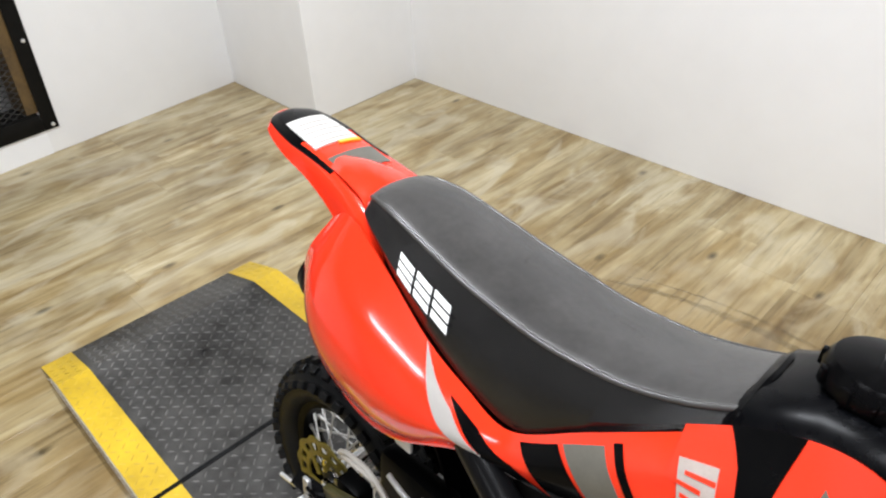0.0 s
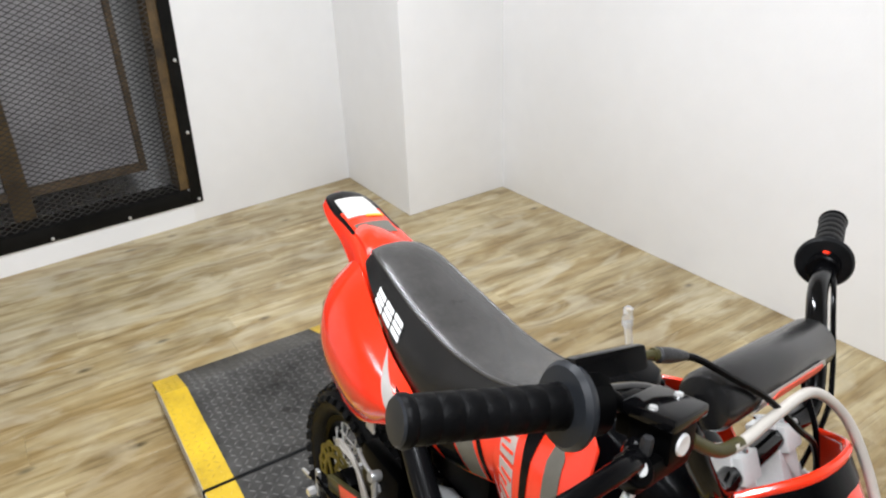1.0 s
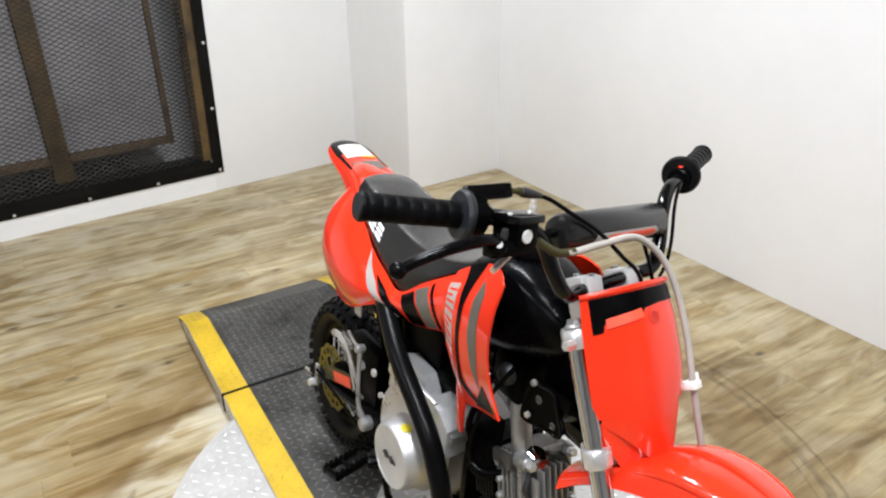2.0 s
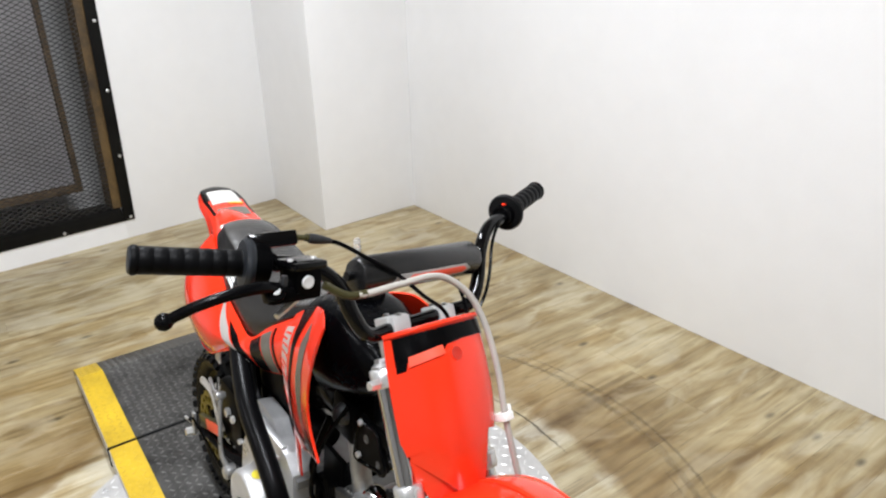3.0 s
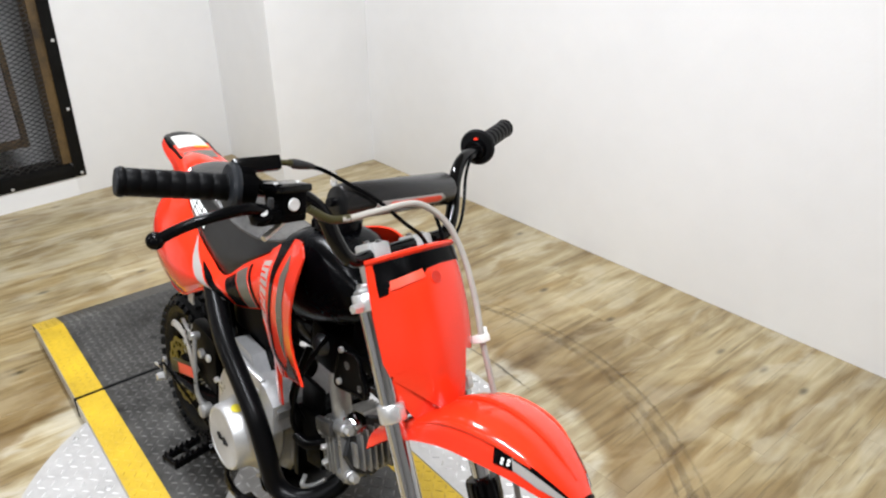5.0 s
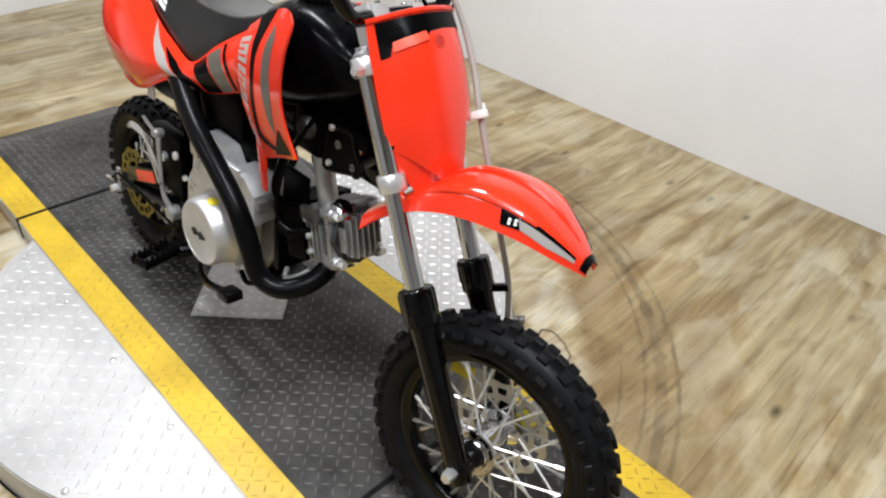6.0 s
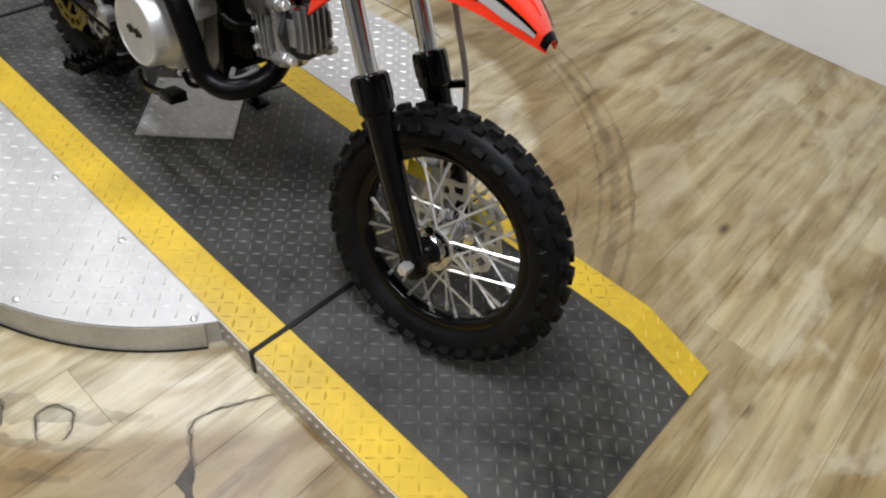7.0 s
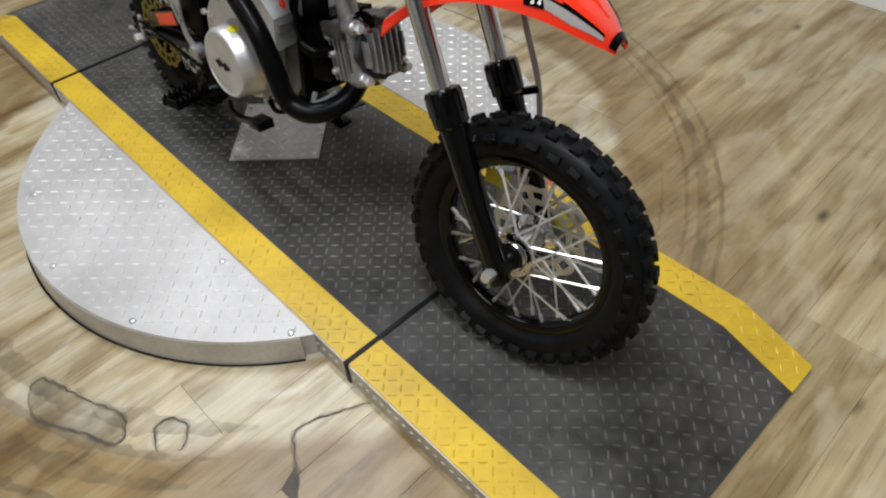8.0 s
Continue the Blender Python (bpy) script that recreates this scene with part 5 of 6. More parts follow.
cylinder = eng("cylinder", box(-0.02, 0.062, -0.045, 0.045, -0.045, 0.045, 0.012), BLACK, label="black finned cylinder")
for i in range(6):
    eng("cylinder_fin", box(0.002 + 0.0095 * i, 0.006 + 0.0095 * i, -0.058, 0.058, -0.055, 0.055, 0.001), BLACK, cylinder)
head = eng("cylinder_head", box(0.060, 0.130, -0.046, 0.046, -0.050, 0.052, 0.009), CASTDARK, label="cast aluminium cylinder head")
for i in range(4):
    for s in (-1, 1):
        eng("head_fin", box(0.066 + 0.012 * i, 0.0705 + 0.012 * i, 0.050 * s - 0.006, 0.050 * s + 0.006, -0.048, 0.050, 0.001), CAST, head)
# Base darker than its fins: shade in the gaps put into the colour.
head_cover = eng("head_cover", lathe([(0.054, 0), (0.056, 0.004), (0.052, 0.010), (0.03, 0.011)], along((0.130, 0, 0), (0.2, 0, 0)), 8), IRONDARK, label="finned head cover")
for i in range(7):
    k = 0.040 * math.sqrt(max(0.2, 1 - ((i - 3) / 3.6) ** 2))
    eng("cover_fin", box(0.138, 0.156, -0.0415 + 0.0125 * i, -0.0375 + 0.0125 * i, -k, k, 0.0012), CAST, head_cover)
for y, z in ((-0.044, -0.044), (0.044, -0.044), (-0.044, 0.044), (0.044, 0.044)):
    boss = lathe([(0.013, 0), (0.013, 0.028), (0.010, 0.031)], along((0.108, y, z), (0.2, y, z)), 14)
    eng("bolt_boss", boss, CAST, head_cover)
    eng("cover_bolt", bolt((0.139, y, z), (0.151, y, z), 0.0085), STEEL, head_cover, "bright dome nut")
for y, z in ((-0.052, 0.03), (-0.052, -0.03), (-0.052, 0.0)):
    eng("head_bolt", bolt((0.075, y, z), (0.075, y - 0.012, z), 0.006), STEEL, head)
eng("valve_cap", lathe([(0.024, 0), (0.024, 0.012), (0.021, 0.019), (0.010, 0.022)], along((0.118, -0.018, 0.038), (0.165, -0.042, 0.072)), 24), CHROME, head, "polished valve cap")
eng("valve_cap", lathe([(0.024, 0), (0.024, 0.012), (0.021, 0.019), (0.010, 0.022)], along((0.096, 0.0, -0.048), (0.096, 0.0, -0.11)), 24), CHROME, head)
eng("side_round_cover", lathe([(0.034, 0), (0.034, 0.006), (0.028, 0.010), (0.012, 0.011)], along((0.095, 0.046, 0.0), (0.095, 0.2, 0.0)), 28), CAST, head)
eng("spark_plug_cap", tube([(0.070, -0.045, 0.002), (0.055, -0.080, 0.008), (0.038, -0.092, 0.026)], 0.011, 14, 12, taper=[1, 1, 0.8]), BLACK, head, "black plug cap")
part("plug_lead", tube([(-0.288, -0.092, 0.442), (-0.292, -0.098, 0.48), (-0.285, -0.085, 0.56), (-0.26, -0.05, 0.64)], 0.0042, 24, 8), BLACK, engine)
part("intake_pipe", tube([(-0.238, -0.028, 0.465), (-0.240, -0.030, 0.50), (-0.252, -0.030, 0.54), (-0.264, -0.026, 0.575), (-0.29, -0.01, 0.60)], 0.0175, 20, 14), CAST, engine, "cast intake pipe")
carb = part("carburettor", box(-0.322, -0.245, -0.048, 0.040, 0.566, 0.645, 0.012), DEEPBLACK, engine, "black carburettor")
part("float_bowl", lathe([(0.010, 0), (0.021, 0.004), (0.023, 0.030), (0.023, 0.034)], pose(-0.285, -0.008, 0.535), 20), CASTDARK, carb, "dull metal float bowl")
part("carb_top", lathe([(0.019, 0), (0.020, 0.006), (0.014, 0.016), (0.006, 0.020)], along((-0.278, -0.046, 0.615), (-0.268, -0.12, 0.628)), 18), IRONDARK, carb)
part("air_filter", lathe([(0.03, 0), (0.04, 0.01), (0.042, 0.07), (0.035, 0.08)], along((-0.325, 0, 0.60), (-0.42, 0, 0.59)), 24), BLACK, engine)
part("head_bracket", box(-0.20, -0.12, -0.012, 0.02, 0.555, 0.585, 0.004, None, pose(0, 0, 0)), GLOSSBLACK, bike)
foot = [(-0.214, 0.640), (-0.164, 0.650), (-0.146, 0.624), (-0.134, 0.604), (-0.133, 0.592), (-0.143, 0.584), (-0.156, 0.584), (-0.216, 0.570), (-0.222, 0.590)]
bm = bmesh.new()
rims = [[bm.verts.new((x, y, z)) for x, z in foot] for y in (-0.056, -0.048)]
bm.faces.new(rims[0])
bm.faces.new(rims[1][::-1])
for i in range(len(foot)):
    bm.faces.new((rims[0][i - 1], rims[0][i], rims[1][i], rims[1][i - 1]))
guide = part("frame_gusset", bm, DEEPBLACK, bike, "black pressed frame gusset with holes", smooth=False)
part("gusset_rim", tube([(x, -0.056, z) for x, z in foot + foot[:1]], 0.0032, 60, 6), BLACK, guide)
part("gusset_arm", box(-0.215, -0.125, -0.054, -0.046, 0.632, 0.652, 0.002), DEEPBLACK, guide)
for gx, gz, gr in ((-0.152, 0.597, 0.0055), (-0.190, 0.621, 0.0065)):
    part("gusset_hole", lathe([(gr, 0), (gr * 1.15, 0.0012), (gr * 0.9, 0.0022), (gr * 0.75, 0.0010), (0.0006, 0.0008)], along((gx, -0.0555, gz), (gx, -0.1, gz)), 16), CASTDARK, guide, "bare metal rim of a hole")
for gx, gz in ((-0.202, 0.646), (-0.205, 0.585)):
    part("guide_bolt", bolt((gx, -0.058, gz), (gx, -0.064, gz), 0.0055), STEEL, guide)

for i in range(5):
    eng("head_rib", box(0.132, 0.137, -0.047, 0.047, -0.034 + 0.017 * i - 0.002, -0.034 + 0.017 * i + 0.002, 0.0008), CASTDARK, head_cover)
eng("head_flange", box(0.118, 0.131, -0.056, 0.056, -0.056, 0.056, 0.006), CAST, head, "bright head flange")
eng("lifting_lug", box(0.064, 0.112, -0.064, -0.052, 0.028, 0.056, 0.004), CASTDARK, head)
part("oil_line", tube([(-0.300, -0.066, 0.330), (-0.285, -0.080, 0.322), (-0.262, -0.072, 0.335), (-0.245, -0.056, 0.352)], 0.0045, 16, 8), CAST, engine)
part("shift_linkage", tube([(-0.372, -0.118, 0.300), (-0.345, -0.122, 0.292), (-0.318, -0.108, 0.300)], 0.005, 12, 8), DEEPBLACK, engine)
part("engine_mount", box(-0.345, -0.275, -0.050, -0.040, 0.455, 0.52, 0.004), DEEPBLACK, bike)
part("wiring_loom", tube([(-0.30, -0.062, 0.60), (-0.315, -0.075, 0.54), (-0.325, -0.080, 0.49), (-0.31, -0.07, 0.45)], 0.0065, 20, 8), DEEPBLACK, bike, "black wiring loom")

# ---- exhaust ----
pipe = [(-0.232, -0.010, 0.375), (-0.232, -0.036, 0.345), (-0.242, -0.074, 0.325), (-0.268, -0.108, 0.319), (-0.300, -0.126, 0.338), (-0.322, -0.133, 0.395), (-0.356, -0.136, 0.452), (-0.412, -0.136, 0.497), (-0.49, -0.132, 0.542), (-0.575, -0.112, 0.578), (-0.66, -0.085, 0.603)]
part("exhaust_pipe", tube(pipe, 0.0188, 80, 18), SATIN, bike, "satin black exhaust pipe")
muffler = part("muffler", tube([(-0.64, -0.088, 0.600), (-0.70, -0.080, 0.610), (-0.90, -0.066, 0.632), (-0.945, -0.062, 0.637)], 0.034, 24, 22, taper=[0.5, 1, 1, 1, 0.85]), SATIN, bike, "satin black muffler")

# ---- foot controls ----
for s in (-1, 1):
    pegbm = tube([(-0.565, 0.10 * s, 0.240), (-0.580, 0.135 * s, 0.238)], 0.013, 4, 10)
    peg = part("foot_peg", pegbm, BLACK, bike, "black toothed foot peg")
    m = pose(-0.600, 0.176 * s, 0.234) @ pose(0, 0, 0, 0, 0, -16 * s)
    tray = box(-0.022, -0.014, -0.045, 0.045, -0.010, 0.006, 0.001, None, m)
    box(0.014, 0.022, -0.045, 0.045, -0.010, 0.006, 0.001, tray, m)
    box(-0.022, 0.022, 0.040 * s - 0.004, 0.040 * s + 0.004, -0.010, 0.006, 0.001, tray, m)
    box(-0.018, 0.018, -0.004, 0.004, -0.010, 0.004, 0.001, tray, m)
    for k in range(7):
        for q in (-0.018, 0.018):
            y = -0.039 + 0.013 * k
            lathe([(0.0052, 0), (0.0015, 0.010)], m @ pose(q, y, 0.005), 4, tray)
    part("peg_tread", tray, BLACK, peg)
pedal = part("brake_pedal", tube([(-0.53, -0.118, 0.225), (-0.47, -0.142, 0.235), (-0.40, -0.158, 0.262), (-0.345, -0.162, 0.285)], 0.0075, 18, 8), BLACK, bike, "black rear brake pedal")
part("pedal_pad", box(-0.019, 0.019, -0.017, 0.016, -0.009, 0.009, 0.003, None, pose(-0.330, -0.166, 0.292) @ pose(0, 0, 0, 0, -10, 0)), BLACK, pedal)
kick = part("kick_start_lever", tube([(-0.626, -0.125, 0.310), (-0.640, -0.134, 0.345), (-0.655, -0.130, 0.401), (-0.663, -0.126, 0.447), (-0.670, -0.122, 0.468)], 0.0046, 28, 10, taper=[1.5, 1.0, 0.9, 1.1, 1.4]), CAST, bike, "bright steel kick start lever")
part("kick_boss", lathe([(0.015, 0), (0.016, 0.004), (0.016, 0.02), (0.011, 0.024)], along((-0.624, -0.112, 0.305), (-0.624, -0.2, 0.305)), 18), CAST, kick)
part("kick_joint", lathe([(0.008, -0.010), (0.0095, -0.008), (0.0095, 0.008), (0.008, 0.010)], along((-0.668, -0.124, 0.466), (-0.668, -0.2, 0.480)), 14), CAST, kick)
part("kick_tread", tube([(-0.666, -0.128, 0.468), (-0.690, -0.130, 0.476), (-0.720, -0.127, 0.482)], 0.0036, 12, 10), CAST, kick)
part("breather_hose", tube([(-0.842, -0.108, 0.412), (-0.818, -0.112, 0.428), (-0.779, -0.112, 0.429), (-0.741, -0.112, 0.409), (-0.719, -0.112, 0.384), (-0.705, -0.106, 0.352)], 0.0042, 40, 8), HOSE, bike, "pale curved breather hose")
part("guard_bolt", lathe([(0.0085, 0), (0.0085, 0.003), (0.0060, 0.0050), (0.0010, 0.0052)], along((-0.608, -0.118, 0.440), (-0.600, -0.2, 0.452)), 18), STEEL, bike, "bright round bolt head")
part("skid_plate", Skin([[(-0.30, y, 0.262), (-0.40, y, 0.232), (-0.52, y, 0.234)] for y in (-0.05, 0, 0.05)]).shell((0, 0, -1)), BLACK, bike)

# ---- tank ----
tank_sections = []
for x, zt, zb, w in ((-0.415, 0.755, 0.67, 0.055), (-0.39, 0.785, 0.645, 0.070), (-0.34, 0.808, 0.628, 0.076), (-0.28, 0.808, 0.650, 0.074), (-0.225, 0.790, 0.672, 0.066), (-0.185, 0.766, 0.692, 0.052), (-0.165, 0.742, 0.706, 0.036)):
    ring = []
    for i in range(28):
        a = math.tau * i / 28
        c, s = math.cos(a), math.sin(a)
        ring.append((x, w * math.copysign(abs(c) ** 0.52, c), (zt + zb) / 2 + (zt - zb) / 2 * math.copysign(abs(s) ** 0.6, s)))
    tank_sections.append(ring)
tank = part("fuel_tank", loft(tank_sections), TANK, bike, "glossy black plastic fuel tank")
cap_prof = [(0.030, -0.02), (0.032, 0.0), (0.040, 0.002), (0.041, 0.016), (0.036, 0.024), (0.020, 0.028), (0.008, 0.0285)]
cap = part("tank_cap", lathe(cap_prof, pose(-0.322, 0, 0.806), 28), BLACK, bike, "ribbed black tank cap")
for i in range(10):
    a = math.tau * i / 10
    part("cap_rib", box(0.037, 0.0435, -0.004, 0.004, 0.003, 0.017, 0.0015, None, pose(-0.322, 0, 0.806) @ pose(0, 0, 0, 0, 0, math.degrees(a))), BLACK, cap)
vent = part("vent_tube", tube([(-0.322, 0, 0.834), (-0.325, -0.001, 0.86), (-0.330, -0.004, 0.885)], 0.0042, 10, 10), CLEAR, tank, "clear plastic vent tube")
part("vent_valve", lathe([(0.0045, 0), (0.0062, 0.003), (0.0062, 0.012), (0.0045, 0.015), (0.0055, 0.018), (0.0055, 0.023), (0.003, 0.025)], along((-0.329, -0.004, 0.878), (-0.332, -0.005, 0.905)), 14), CLEAR, tank, "clear plastic valve")

# ---- seat ----
seat_sections, top_sections = [], []
for x, zt, zl, yc, yl in ((-0.862, 0.770, 0.758, 0.036, 0.040), (-0.845, 0.777, 0.752, 0.046, 0.056), (-0.80, 0.775, 0.736, 0.055, 0.072), (-0.74, 0.762, 0.704, 0.061, 0.084), (-0.68, 0.749, 0.672, 0.065, 0.089), (-0.62, 0.739, 0.645, 0.066, 0.089), (-0.575, 0.733, 0.636, 0.065, 0.086), (-0.53, 0.733, 0.660, 0.063, 0.080), (-0.48, 0.738, 0.695, 0.060, 0.072), (-0.43, 0.752, 0.730, 0.055, 0.062), (-0.385, 0.772, 0.758, 0.048, 0.050)):
    side = [(x, -yl, zl), (x, -yl - 0.003, zl + (zt - zl) * 0.3), (x, -yc - (yl - yc) * 0.45, zl + (zt - zl) * 0.72), (x, -yc, zt)]
    crown = [(x, -yc * 0.82, zt + 0.0035), (x, -yc * 0.45, zt + 0.007), (x, 0, zt + 0.008)]
    left = [(a, -b, c) for a, b, c in reversed(side)]
    cl = [(a, -b, c) for a, b, c in reversed(crown[:-1])]
    seat_sections.append(side + crown + cl + left)
    top_sections.append([(x, -yc * 0.97, zt + 0.0005)] + crown + cl + [(x, yc * 0.97, zt + 0.0005)])
fine_seat = []
cols = [spline([s[j] for s in seat_sections], 44) for j in range(len(seat_sections[0]))]
for i in range(44):
    fine_seat.append([c[i] for c in cols])
seat = part("seat", loft(fine_seat), VINYLSIDE, bike, "black vinyl seat with grey top")
top_skin = Skin(top_sections, 44)
part("seat_top", top_skin.patch([(0, 0), (1, 0), (1, 1), (0, 1)], (0, 0, 1), 0.0016, 0.006, 16, 44), VINYLTOP, seat, "grey grained vinyl seat top")
for s in (-1, 1):
    part("seat_seam", tube([q[0] if s < 0 else q[-1] for q in top_sections], 0.0030, 80, 12), VINYLTOP, seat)
base_sections = [[(q[0][0], y, q[0][2] + dz) for y, dz in ((q[0][1] - 0.001, 0.006), (q[0][1] + 0.010, -0.035), (-q[0][1] - 0.010, -0.035), (-q[0][1] + 0.001, 0.006))] for q in seat_sections[2:-1]]
part("seat_base", loft(base_sections), DEEPBLACK, seat, "black plastic seat base")
side_skin = Skin([[sec[j] for j in (0, 1, 2, 3)] for sec in seat_sections], 40)
left_skin = Skin([[(a, -b, c) for a, b, c in (sec[j] for j in (0, 1, 2, 3))] for sec in seat_sections], 40)
for skin, s in ((side_skin, -1), (left_skin, 1)):
    for k, v0 in enumerate((0.256, 0.305, 0.354)):
        v1, lo, hi = v0 + 0.042, 0.36 + 0.02 * k, 0.60 + 0.02 * k
        part("seat_mark", skin.patch([(lo, v0 + 0.012), (hi, v0), (hi, v1), (lo, v1 + 0.012)], (0, s, 0.3), 0.001, nu=24, nv=40), WHITEDECAL, seat, "white printed mark")
        for g in (0.075, 0.155):
            part("seat_mark_gap", skin.patch([(lo + g, v0 + 0.005), (lo + g + 0.016, v0 + 0.004), (lo + g + 0.016, v1 + 0.012), (lo + g, v1 + 0.013)], (0, s, 0.3), 0.0016, nu=24, nv=40), VINYLSIDE, seat)
part("seat_strap", tube([(-0.396, -0.060, 0.735), (-0.390, -0.053, 0.768), (-0.388, -0.025, 0.781), (-0.387, 0, 0.783), (-0.388, 0.025, 0.781), (-0.390, 0.052, 0.768), (-0.392, 0.056, 0.742)], 0.0055, 30, 8), BLACK, seat)

# ---- rear bodywork ----
tail_net = []
for x, z, w, drop, yo in ((-0.80, 0.742, 0.080, 0.058, 0.003), (-0.86, 0.756, 0.078, 0.054, 0.008), (-0.92, 0.768, 0.066, 0.040, 0.014), (-0.99, 0.776, 0.058, 0.030, 0.020), (-1.06, 0.782, 0.057, 0.023, 0.027), (-1.12, 0.784, 0.046, 0.014, 0.032), (-1.148, 0.780, 0.024, 0.007, 0.034)):
    tail_net.append([(x, yo - w, z - drop), (x, yo - w * 0.78, z - drop * 0.1), (x, yo, z + 0.004), (x, yo + w * 0.78, z - drop * 0.1), (x, yo + w, z - drop)])
tail_skin = Skin(tail_net)
tail = part("tail_mudguard", tail_skin.shell((0, 0, 1), 0.004, 20, 40), RED, bike, "red upswept tail mudguard")
part("tail_decal", tail_skin.patch([(0.25, 0.40), (0.20, 0.62), (0.20, 0.84), (0.30, 0.925), (0.70, 0.925), (0.80, 0.84), (0.80, 0.62), (0.75, 0.40), (0.71, 0.40), (0.73, 0.60), (0.27, 0.60), (0.29, 0.40)], (0, 0, 1), nu=20, nv=30), BLACK, tail, "black tail decal")
part("warning_sticker", tail_skin.patch([(0.31, 0.53), (0.67, 0.53), (0.66, 0.74), (0.32, 0.74)], (0, 0, 1), 0.0024, 0.002, nu=16, nv=30), STICKER, tail, "white warning sticker")
part("sticker_band", tail_skin.patch([(0.50, 0.515), (0.68, 0.510), (0.675, 0.530), (0.50, 0.530)], (0, 0, 1), 0.0026, 0.002, nu=16, nv=40), ORANGE, tail, "orange sticker heading")
part("tail_panel", tail_skin.patch([(0.34, 0.35), (0.66, 0.35), (0.68, 0.462), (0.32, 0.462)], (0, 0, 1), 0.0014, nu=16, nv=30), GREYDECAL, tail, "grey tail decal")
for k in range(5):
    part("sticker_line", tail_skin.patch([(0.31, 0.550 + 0.034 * k), (0.66 - 0.04 * (k % 2), 0.550 + 0.034 * k), (0.66 - 0.04 * (k % 2), 0.556 + 0.034 * k), (0.31, 0.556 + 0.034 * k)], (0, 0, 1), 0.0031, 0.001, nu=10, nv=60), SILVERDECAL, tail)
part("tail_hump", Skin([[(-0.855, y, 0.760 - y * y * 4), (-0.88, y * 0.9, 0.776 - y * y * 4), (-0.93, y * 0.7, 0.782 - y * y * 4), (-0.965, y * 0.5, 0.779 - y * y * 4)] for y in (-0.045, -0.025, 0.0, 0.025, 0.045)]).shell((0, 0, 1)), RED, tail)

panel_net = [
    [(-0.905, -0.060, 0.735), (-0.925, -0.085, 0.690), (-0.935, -0.088, 0.640), (-0.925, -0.080, 0.595), (-0.900, -0.070, 0.562)],
    [(-0.865, -0.064, 0.752), (-0.868, -0.115, 0.690), (-0.868, -0.130, 0.630), (-0.860, -0.122, 0.575), (-0.850, -0.105, 0.540)],
    [(-0.780, -0.080, 0.722), (-0.780, -0.125, 0.668), (-0.780, -0.142, 0.615), (-0.775, -0.135, 0.568), (-0.770, -0.118, 0.532)],
    [(-0.700, -0.092, 0.680), (-0.700, -0.122, 0.645), (-0.700, -0.138, 0.610), (-0.698, -0.134, 0.578), (-0.695, -0.120, 0.553)],
    [(-0.640, -0.092, 0.652), (-0.638, -0.110, 0.632), (-0.636, -0.122, 0.612), (-0.634, -0.120, 0.600), (-0.632, -0.112, 0.590)],
    [(-0.580, -0.090, 0.634), (-0.576, -0.102, 0.622), (-0.572, -0.108, 0.610), (-0.570, -0.106, 0.600), (-0.568, -0.100, 0.590)],
    [(-0.500, -0.084, 0.688), (-0.496, -0.098, 0.664), (-0.492, -0.104, 0.644), (-0.490, -0.102, 0.624), (-0.488, -0.096, 0.606)],
    [(-0.420, -0.068, 0.738), (-0.416, -0.092, 0.712), (-0.412, -0.100, 0.686), (-0.412, -0.100, 0.660), (-0.412, -0.094, 0.634)],
]
shroud_net = [
    [(-0.425, -0.066, 0.742), (-0.420, -0.092, 0.712), (-0.415, -0.101, 0.680), (-0.412, -0.100, 0.655), (-0.410, -0.095, 0.632)],
    [(-0.375, -0.066, 0.774), (-0.372, -0.098, 0.725), (-0.368, -0.110, 0.675), (-0.362, -0.110, 0.625), (-0.352, -0.104, 0.590)],
    [(-0.325, -0.072, 0.796), (-0.322, -0.106, 0.738), (-0.316, -0.122, 0.675), (-0.310, -0.124, 0.615), (-0.300, -0.118, 0.570)],
    [(-0.288, -0.086, 0.802), (-0.278, -0.116, 0.745), (-0.258, -0.134, 0.690), (-0.246, -0.138, 0.640), (-0.228, -0.134, 0.600)],
    [(-0.262, -0.098, 0.792), (-0.248, -0.122, 0.748), (-0.228, -0.140, 0.705), (-0.202, -0.148, 0.665), (-0.168, -0.150, 0.625)],
]
